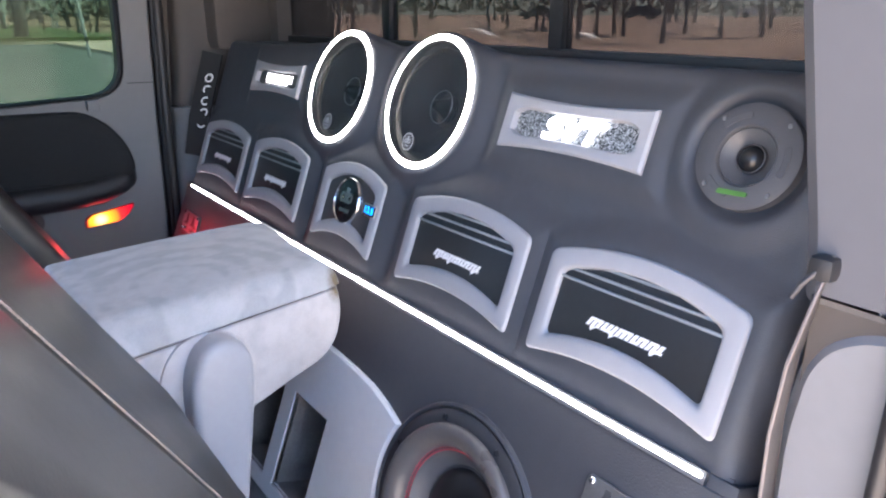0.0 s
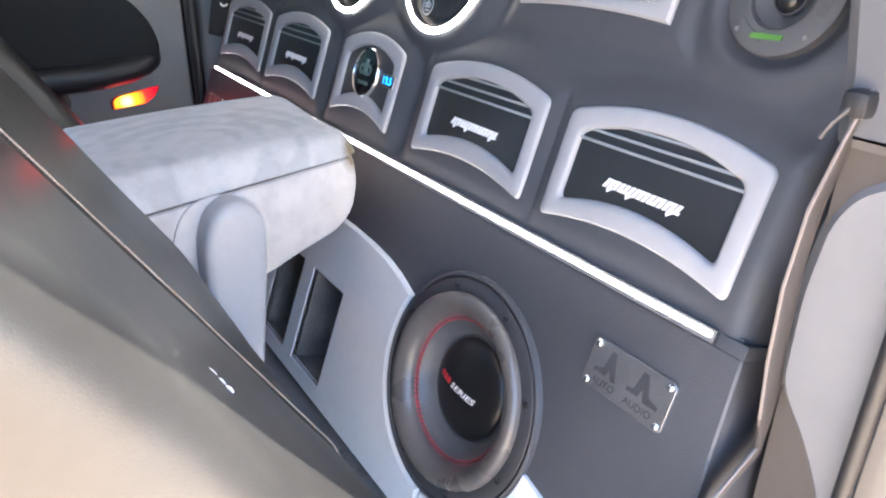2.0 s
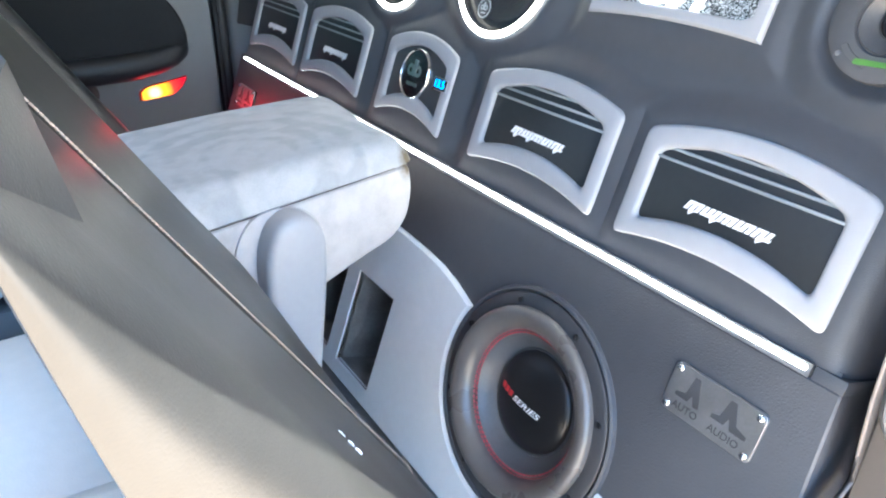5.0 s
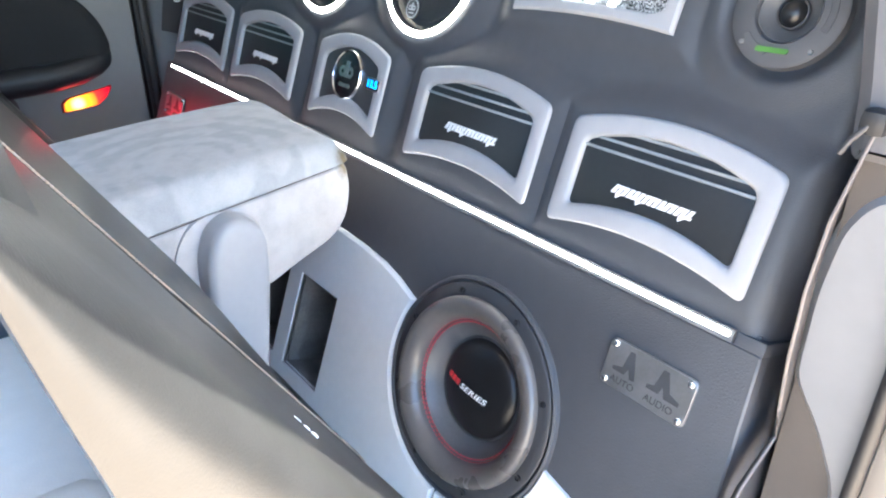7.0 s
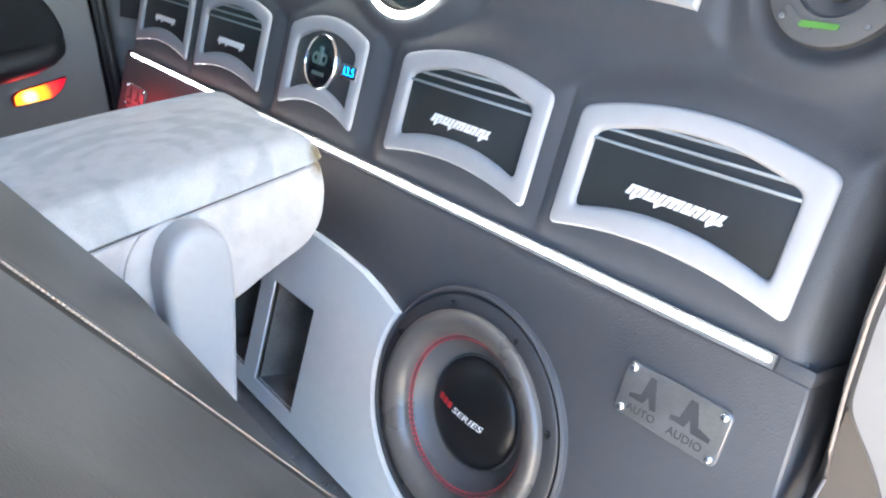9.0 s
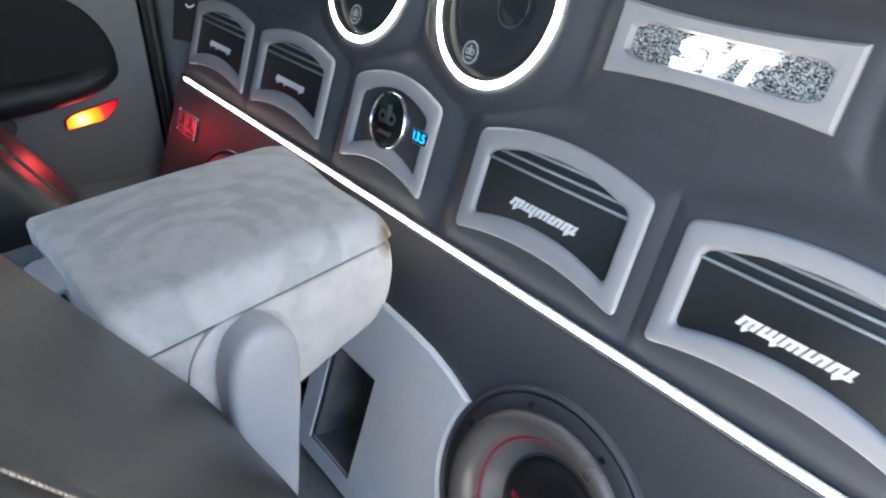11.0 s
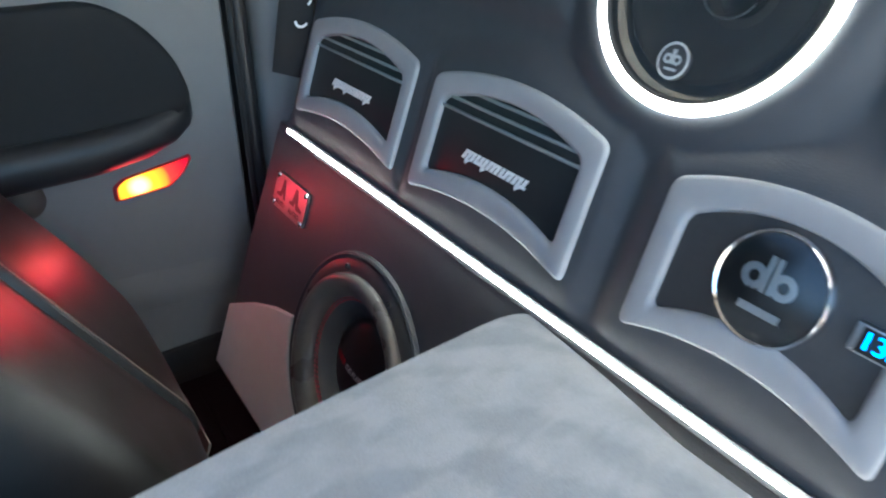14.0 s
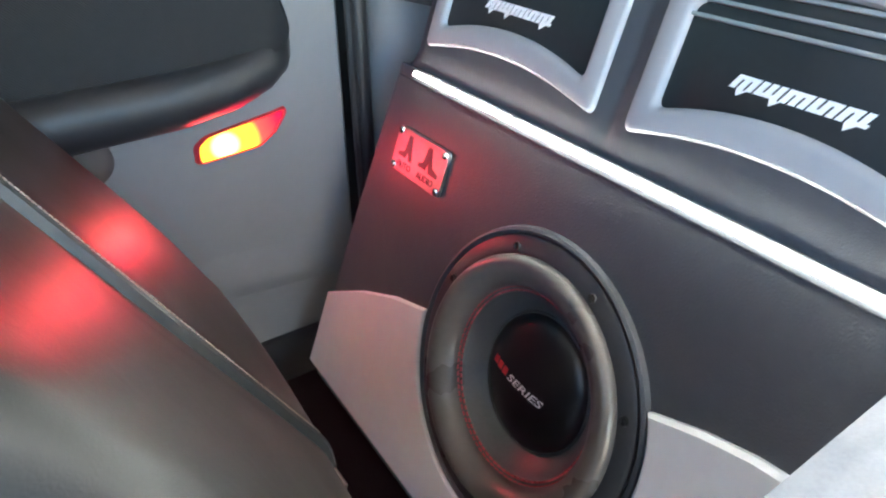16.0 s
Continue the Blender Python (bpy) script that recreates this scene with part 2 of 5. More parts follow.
    l.new(grime.outputs[2], b.inputs["Base Color"])
    b.inputs["Sheen Weight"].default_value = 0.25
    return m


SUEDE = suede_material("light_suede", (0.425, 0.424, 0.420), 0.85, (-0.050, -0.138, 0.444))
# Side suede: the lid's cloth with warm ground bounce mixed into its colour.
SUEDE_SIDE = suede_material("bounce_warmed_suede", (0.475, 0.445, 0.425), 0.4, (-0.050, -0.140, 0.432))


def glitter_material():
    m = mat("silver_glitter", (0.3, 0.32, 0.32), 0.35, metal=0.6, bump=0.6, bscale=500)
    n, l = m.node_tree.nodes, m.node_tree.links
    v, tc, ramp = n.new("ShaderNodeTexVoronoi"), n.new("ShaderNodeTexCoord"), n.new("ShaderNodeValToRGB")
    v.inputs["Scale"].default_value = 800
    l.new(tc.outputs["Object"], v.inputs["Vector"])
    ramp.color_ramp.elements[0].position, ramp.color_ramp.elements[1].position = 0.35, 0.75
    ramp.color_ramp.elements[0].color, ramp.color_ramp.elements[1].color = (0.02, 0.025, 0.025, 1), (0.8, 0.82, 0.82, 1)
    l.new(v.outputs["Color"], ramp.inputs["Fac"])
    l.new(ramp.outputs["Color"], n["Principled BSDF"].inputs["Base Color"])
    return m


GLITTER = glitter_material()


def lamp_material():
    """Red lens whose bulb glows yellow near one end."""
    m = bpy.data.materials.new("lit_red_lens")
    m.use_nodes = True
    n, l = m.node_tree.nodes, m.node_tree.links
    b = n["Principled BSDF"]
    b.inputs["Base Color"].default_value, b.inputs["Roughness"].default_value = (0.5, 0.01, 0.01, 1), 0.15
    tc, vm, ramp = n.new("ShaderNodeTexCoord"), n.new("ShaderNodeVectorMath"), n.new("ShaderNodeValToRGB")
    vm.operation = "DISTANCE"
    vm.inputs[1].default_value = (-0.026, -0.004, -0.002)
    l.new(tc.outputs["Object"], vm.inputs[0])
    mr = n.new("ShaderNodeMapRange")
    mr.inputs["From Max"].default_value = 0.085
    l.new(vm.outputs["Value"], mr.inputs["Value"])
    e = ramp.color_ramp.elements
    e[0].position, e[0].color = 0.08, (1.0, 0.78, 0.25, 1)
    e[1].position, e[1].color = 0.95, (0.35, 0.0, 0.01, 1)
    mid = e.new(0.26)
    mid.color = (1.0, 0.33, 0.01, 1)
    mid3 = e.new(0.52)
    mid3.color = (1.0, 0.13, 0.01, 1)
    mid2 = e.new(0.60)
    mid2.color = (0.85, 0.02, 0.015, 1)
    l.new(mr.outputs["Result"], ramp.inputs["Fac"])
    l.new(ramp.outputs["Color"], b.inputs["Emission Color"])
    b.inputs["Emission Strength"].default_value = 0.40
    return m


LENS = lamp_material()


# ---- building helpers ----
def part(name, bm, material, parent=None, label="", smooth=True):
    me = bpy.data.meshes.new(name)
    bmesh.ops.recalc_face_normals(bm, faces=bm.faces)
    bm.to_mesh(me)
    bm.free()
    me.materials.append(material)
    if smooth:
        me.shade_smooth()
        me.set_sharp_from_angle(angle=radians(38))
    ob = new(name, me)
    if parent:
        ob.parent = parent
    if label:
        ob["label"] = label
    return ob


def thing(name, m, label, category, group="", kind=""):
    ob = new(name)
    ob.empty_display_size = 0.05
    ob.matrix_world = m
    return tagged(ob, label, category, group, kind)


def loft(loops, cap0=False, cap1=False, closed=True, bm=None):
    """Quads between loops of equal length."""
    bm = bm or bmesh.new()
    rings = [[bm.verts.new(p) for p in loop] for loop in loops]
    k = len(loops[0])
    for a, b in zip(rings, rings[1:]):
        for i in range(k if closed else k - 1):
            j = (i + 1) % k
            bm.faces.new((a[i], a[j], b[j], b[i]))
    if cap0:
        bm.faces.new(rings[0])
    if cap1:
        bm.faces.new(rings[-1])
    return bm


def at_x(pts, x):
    return [(x, y, z) for y, z in pts]


def circle(r, n=64, cy=0.0, cz=0.0):
    return [(cy + r * math.cos(2 * math.pi * i / n), cz + r * math.sin(2 * math.pi * i / n)) for i in range(n)]


def lathe(profile, n=72, cap0=False, cap1=False):
    """Profile of (radius, x), turned about the local x axis."""
    return loft([at_x(circle(r, n), x) for r, x in profile], cap0, cap1)


def box(x0, x1, y0, y1, z0, z1, bevel=0.0, seg=2, bm=None):
    own = bmesh.new()
    bmesh.ops.create_cube(own, size=1.0)
    for v in own.verts:
        v.co = ((x0 + x1) / 2 + v.co.x * (x1 - x0), (y0 + y1) / 2 + v.co.y * (y1 - y0), (z0 + z1) / 2 + v.co.z * (z1 - z0))
    if bevel:
        bmesh.ops.bevel(own, geom=own.edges[:], offset=bevel, segments=seg, affect="EDGES", profile=0.6)
    if bm is None:
        return own
    merge(bm, own)
    return bm


def merge(bm, own):
    me = bpy.data.meshes.new("tmp")
    own.to_mesh(me)
    own.free()
    bm.from_mesh(me)
    bpy.data.meshes.remove(me)


def plate(outer, x0, x1, holes=(), edge=0.0):
    """A flat plate in the y-z plane, front at x0, back at x1, with holes through it and a softened front edge."""
    from mathutils.geometry import tessellate_polygon
    bm = bmesh.new()
    loops = [list(outer)] + [list(h) for h in holes]
    flat = [p for lp in loops for p in lp]

    def inset(lp, d):
        k = len(lp)
        area = sum(lp[i][0] * lp[(i + 1) % k][1] - lp[(i + 1) % k][0] * lp[i][1] for i in range(k))
        s = 1 if area > 0 else -1
        out = []
        for i in range(k):
            ax, ay = lp[i][0] - lp[i - 1][0], lp[i][1] - lp[i - 1][1]
            bx, by = lp[(i + 1) % k][0] - lp[i][0], lp[(i + 1) % k][1] - lp[i][1]
            nx, ny = -(ay / (math.hypot(ax, ay) or 1) + by / (math.hypot(bx, by) or 1)), ax / (math.hypot(ax, ay) or 1) + bx / (math.hypot(bx, by) or 1)
            d2 = math.hypot(nx, ny) or 1
            out.append((lp[i][0] + s * d * nx / d2, lp[i][1] + s * d * ny / d2))
        return out

    tris = tessellate_polygon([[Vector((0, *p)) for p in lp] for lp in loops])
    fronts = [inset(lp, edge if n == 0 else -edge) if edge else lp for n, lp in enumerate(loops)]
    front = [bm.verts.new((x0, *p)) for lp in fronts for p in lp]
    back = [bm.verts.new((x1, *p)) for p in flat]
    mids = [bm.verts.new((x0 + edge * (1 if x1 > x0 else -1), *p)) for p in flat] if edge else front
    for t in tris:
        for some in (front, back):
            try:
                bm.faces.new([some[i] for i in t])
            except ValueError:
                pass
    at = 0
    for lp in loops:
        k = len(lp)
        for i in range(k):
            a, b = at + i, at + (i + 1) % k
            if edge:
                bm.faces.new((front[a], front[b], mids[b], mids[a]))
            bm.faces.new((mids[a], mids[b], back[b], back[a]))
        at += k
    return bm


def tube(points, r, n=8, bm=None):
    """A round cord through the points."""
    pts = [Vector(p) for p in points]
    loops = []
    for i, p in enumerate(pts):
        d = (pts[min(i + 1, len(pts) - 1)] - pts[max(i - 1, 0)]).normalized()
        u = d.cross(Vector((0.3, 0.2, 0.93))).normalized()
        w = d.cross(u)
        rr = r[i] if isinstance(r, (list, tuple)) else r
        loops.append([tuple(p + rr * (math.cos(a) * u + math.sin(a) * w)) for a in (2 * math.pi * k / n for k in range(n))])
    return loft(loops, True, True, bm=bm)


def rounded(pts, r, n=5):
    """Rounds the corners of a polygon."""
    out, k = [], len(pts)
    for i in range(k):
        a, b, c = Vector(pts[i - 1]), Vector(pts[i]), Vector(pts[(i + 1) % k])
        d = min(r, (a - b).length * 0.45, (c - b).length * 0.45)
        p, q = b + (a - b).normalized() * d, b + (c - b).normalized() * d
        for j in range(n + 1):
            t = j / n
            out.append(tuple((1 - t) ** 2 * p + 2 * t * (1 - t) * b + t * t * q))
    return out


def smoothstep(a, b, x):
    t = min(1.0, max(0.0, (x - a) / (b - a)))
    return t * t * (3 - 2 * t)


# ---- the leaning speaker wall behind the seats ----
MID = 0.718
LEAN_BACK = 20.0
WALL = pose(0, 0, 0.42, 0, LEAN_BACK, 0)


def on_wall(y, v, x=0.0):
    return WALL @ pose(x, y, v)


def arch(y0, y1, v0, v1, top, bottom, n=22, r=0.006):
    """An upright oblong whose long edges bow upwards by top and bottom; 2 n + 2 points plus rounded corners."""
    ym, hw = (y0 + y1) / 2, (y1 - y0) / 2
    lower = [(y0 + (y1 - y0) * i / n, v0 + bottom * (1 - ((y0 + (y1 - y0) * i / n - ym) / hw) ** 2)) for i in range(n + 1)]
    upper = [(y1 - (y1 - y0) * i / n, v1 + top * (1 - ((y1 - (y1 - y0) * i / n - ym) / hw) ** 2)) for i in range(n + 1)]
    pts = lower + upper
    out = []
    for p in pts:
        y, v = p
        out.append((y, v))
    # round the four corners
    final = []
    for i, p in enumerate(out):
        if i not in (0, n, n + 1, 2 * n + 1):
            final.append(p)
            continue
        q, c, w = Vector(out[i - 1]), Vector(p), Vector(out[(i + 1) % len(out)])
        a, b = c + (q - c).normalized() * min(r, (q - c).length * 0.9), c + (w - c).normalized() * min(r, (w - c).length * 0.9)
        for t in (0.0, 0.2, 0.4, 0.6, 0.8, 1.0):
            final.append(tuple((1 - t) ** 2 * a + 2 * t * (1 - t) * c + t * t * b))
    return final


FRAMES = [  # y0, y1, v0, v1, top rise, bottom rise
    (0.001, 0.251, 0.029, 0.153, 0.020, 0.017),
    (0.289, 0.538, 0.030, 0.155, 0.020, 0.017),
    (0.616, 0.817, 0.031, 0.155, 0.022, 0.020),
    (0.883, 1.133, 0.031, 0.158, 0.020, 0.017),
    (1.169, 1.434, 0.032, 0.160, 0.020, 0.017),
]
SIGNS = [(0.1675, 0.3995, 0.2555, 0.327), (1.004, 1.238, 0.260, 0.328)]
RINGS = [(0.577, 0.2965), (0.850, 0.2975)]
MIDS = [(0.061, 0.2945)]


def top_edge(y):
    return 0.383 + 0.024 * (math.exp(-((y - 0.586) / 0.075) ** 2) + math.exp(-((y - 0.856) / 0.075) ** 2)) - 0.010 * smoothstep(1.0, 1.2, y)


def relief(y, v):
    """How far the padded wall stands out at a place."""
    h = 0.0
    for y0, y1, v0, v1, top, bottom in FRAMES:
        ym, hw = (y0 + y1) / 2, (y1 - y0) / 2
        c = max(0.0, 1 - ((y - ym) / hw) ** 2)
        d = max(abs(y - ym) - hw, v - (v1 + top * c), ((v0 + bottom * c) - v) * 0.45)
        h = max(h, 0.011 * (1 - smoothstep(0.002, 0.042, d)))
    for y0, y1, v0, v1 in SIGNS:
        d = max(abs(y - (y0 + y1) / 2) - (y1 - y0) / 2, abs(v - (v0 + v1) / 2) - (v1 - v0) / 2)
        h = max(h, 0.008 * (1 - smoothstep(0.004, 0.036, d)))
    for cy, cv in RINGS:
        d = math.hypot(y - cy, v - cv) - 0.108
        h = max(h, 0.012 * (1 - smoothstep(0.0, 0.045, d)))
    for cy, cv in MIDS:
        d = math.hypot(y - cy, v - cv)
        h = max(h, 0.007 * (1 - smoothstep(0.066, 0.100, d)))
        if d < 0.068:
            h -= 0.011 * (1 - smoothstep(0.053, 0.068, d))
    h += (0.0085 - h) * (1 - smoothstep(0.003, 0.030, v))
    return h


def in_frame(f, y, v):
    c = max(0.0, 1 - ((2 * y - f[0] - f[1]) / (f[1] - f[0])) ** 2)
    return f[0] + 0.010 < y < f[1] - 0.010 and f[2] + 0.010 + f[5] * c < v < f[3] - 0.010 + f[4] * c


def upper_wall():
    root = thing("speaker_wall", WALL, "dark charcoal vinyl speaker wall with padded openings", "speaker wall")
    ny, nv = 380, 100
    y0, y1 = -0.030, 1.470
    bm = bmesh.new()
    grid = []
    for i in range(ny + 1):
        y = y0 + (y1 - y0) * i / ny
        col = []
        for j in range(nv + 1):
            v = 0.004 + (top_edge(y) - 0.004) * j / nv
            e = min(y - y0, y1 - y, top_edge(y) - v)
            roll = 0.015 * (1 - math.sqrt(max(0.0, 1 - (1 - min(1.0, e / 0.020)) ** 2)))
            col.append(bm.verts.new((0.011 - relief(y, v) + roll, y, v)))
        grid.append(col)
    hole = lambda y, v: any(math.hypot(y - a, v - b) < 0.098 for a, b in RINGS) or any(math.hypot(y - a, v - b) < 0.050 for a, b in MIDS) \
        or any(in_frame(f, y, v) for f in FRAMES) or any(s[0] + 0.012 < y < s[1] - 0.012 and s[2] + 0.012 < v < s[3] - 0.012 for s in SIGNS)
    for i in range(ny):
        for j in range(nv):
            c = [grid[i][j], grid[i + 1][j], grid[i + 1][j + 1], grid[i][j + 1]]
            if not hole(sum(p.co.y for p in c) / 4, sum(p.co.z for p in c) / 4):
                bm.faces.new(c)
    rim = [grid[0][j] for j in range(nv + 1)] + [grid[i][nv] for i in range(1, ny + 1)] + [grid[ny][j] for j in range(nv - 1, -1, -1)]
    back = [bm.verts.new((0.10, p.co.y + (0.004 if p.co.y > 0.7 else -0.004), p.co.z)) for p in rim]
    for i in range(len(rim) - 1):
        bm.faces.new((rim[i], rim[i + 1], back[i + 1], back[i]))
    part("padded_skin", bm, VINYL, root)
    part("backing_board", box(0.060, 0.080, y0 + 0.01, y1 - 0.01, 0.01, 0.355), PORT_IN, root)
    part("lower_lip", box(0.005, 0.08, y0 + 0.004, y1 - 0.004, 0.0030, 0.008, 0.001), VINYL, root)
    return root


def amp_frame(f, name, label):
    y0, y1, v0, v1, top, bottom = f
    ym, vm = (y0 + y1) / 2, (v0 + v1) / 2
    root = thing(name, on_wall(ym, vm, 0.007), label, "trim frame", "window frames")

    def outline(d, low=None, high=None):
        low, high = d if low is None else low, d if high is None else high
        return [(y - ym, v - vm) for y, v in arch(y0 + d, y1 - d, v0 + low, v1 - high, top, bottom, r=0.010)]

    rim = [(-0.0008, 0.004), (0.0, -0.0080), (0.0012, -0.0104), (0.0034, -0.0116), (0.0175, -0.0118), (0.0205, -0.0110), (0.0224, -0.0085), (0.0230, -0.0050), (0.0232, -0.0015)]
    loops = []
    for d, x in rim:
        over = max(0.0, d - 0.016)
        loops.append(at_x(outline(d, d + over * 0.5, d - over * 0.2), x))
    part("frame", loft(loops), GREY_VINYL, root)
    part("inner_edge", loft([at_x(outline(0.0232, 0.0265, 0.0215), -0.0030), at_x(outline(0.0232, 0.0265, 0.0215), 0.010)]), RUBBER, root)
    return root


def wordmark(width, height, parent, material, x, cy, cz, name="logo"):
    """A badge reduced to a slanted band, cut by thin slits, with three spikes below it."""
    bm = bmesh.new()
    n, lean = 15, 0.55
    step = width / n

    def block(a, b, lo, hi, d=0.0012):
        pts = [(a + lean * lo, lo), (b + lean * lo, lo), (b + lean * hi, hi), (a + lean * hi, hi)]
        merge(bm, plate([(cy - p, cz + q) for p, q in pts], x - d, x))

    half = height / 2
    for i in range(n):
        a = -width / 2 + i * step
        block(a, a + step * 0.70, -half, half)
        if i not in (2, 5, 8, 11):
            block(a + step * 0.6, a + step * 1.08, *((half * 0.42, half) if i % 5 < 3 else (-half, -half * 0.42)), 0.0011)
    for i in (1, 5, 13):
        a = -width / 2 + i * step
        pts = [(a - lean * half, -half), (a + step * 1.2 - lean * half, -half), (a + step * 0.55 - lean * half * 1.9, -half * 1.95)]
        merge(bm, plate([(cy - p, cz + q) for p, q in pts], x - 0.0012, x))
    return part(name, bm, material, parent, "white plain-bar badge", smooth=False)


def amplifier(f, seed):
    y0, y1, v0, v1, top, bottom = f
    ym, vm = (y0 + y1) / 2, (v0 + v1) / 2
    w, h = (y1 - y0) - 0.03, 0.125
    root = thing("amplifier", on_wall(ym, vm + 0.006, -0.0125), "black amplifier with silver stripes and white badge behind a grey frame", "amplifier", "amplifiers in the wall")
    part("body", box(0.014, 0.048, -w / 2, w / 2, -0.046, h / 2, 0.002), AMP, root)
    for k in range(3):
        z = 0.0275 + 0.0115 * k
        part("stripe", box(0.0105, 0.0150, -w / 2 + 0.002, w / 2 - 0.002, z, z + 0.0032, 0.001), STRIPE, root)
    wordmark(0.098, 0.0100, root, PRINT, 0.0142, 0.000, -0.0070)
    return root


def centre_display(f):
    y0, y1, v0, v1, top, bottom = f
    ym, vm = (y0 + y1) / 2, (v0 + v1) / 2
    root = thing("voltage_display_panel", on_wall(ym, vm, -0.005), "black panel with round chrome badge and blue voltmeter", "display panel")
    part("backplate", box(0.006, 0.016, -0.085, 0.085, -0.056, 0.070, 0.002), GASKET, root)
    badge = part("badge", lathe([(0.0001, 0.000), (0.034, 0.000), (0.0365, 0.001), (0.0375, 0.006)], 64), GUN, root, "round gunmetal badge")
    badge.scale = (1, 1.07, 1.07)
    badge.location = (0, 0.001, 0.0185)
    part("chrome_rim", lathe([(0.0345, 0.0005), (0.0360, -0.0015), (0.0378, 0.0010), (0.0378, 0.006)], 64), CHROME, badge, "polished chrome rim")
    bm = bmesh.new()
    for cy, cz, r in ((0.0115, 0.004, 0.0085), (-0.0085, 0.004, 0.0085)):
        merge(bm, loft([at_x(circle(r, 28, cy, cz), -0.0006), at_x(circle(r * 0.45, 28, cy, cz), -0.0006)]))
    merge(bm, box(-0.0008, 0.0, 0.0020, 0.0055, -0.004, 0.020))
    merge(bm, box(-0.0008, 0.0, -0.0030, 0.0005, -0.004, 0.020))
    merge(bm, box(-0.0008, 0.0, -0.014, 0.014, -0.0185, -0.0135))
    part("badge_print", bm, STEEL, badge, "raised grey metal ring emblem", smooth=False)
    meter = part("voltmeter", box(-0.001, 0.010, -0.0185, 0.0185, -0.0095, 0.0095, 0.001), STEEL, root, "small silver-edged voltmeter")
    meter.location = (0, -0.0745, 0.0170)
    part("screen", box(-0.0022, 0.0, -0.0175, 0.0140, -0.0080, 0.0080, 0.0005), CAP, meter)
    txt = bpy.data.curves.new("digits", "FONT")
    txt.body, txt.size, txt.align_x, txt.align_y, txt.extrude = "13.5", 0.0165, "CENTER", "CENTER", 0.0002
    tmp = bpy.data.objects.new("tmp", txt)
    scene.collection.objects.link(tmp)
    me = bpy.data.meshes.new_from_object(tmp.evaluated_get(bpy.context.evaluated_depsgraph_get()))
    bpy.data.objects.remove(tmp)
    me.materials.clear()
    me.materials.append(BLUE_GLOW)
    dig = new("digits", me)
    dig.parent = meter
    dig.matrix_basis = Matrix(((0, 0, -1, -0.0026), (-1, 0, 0, -0.001), (0, 1, 0, 0.0), (0, 0, 0, 1)))
    dig["label"] = "glowing blue digits"
    return root


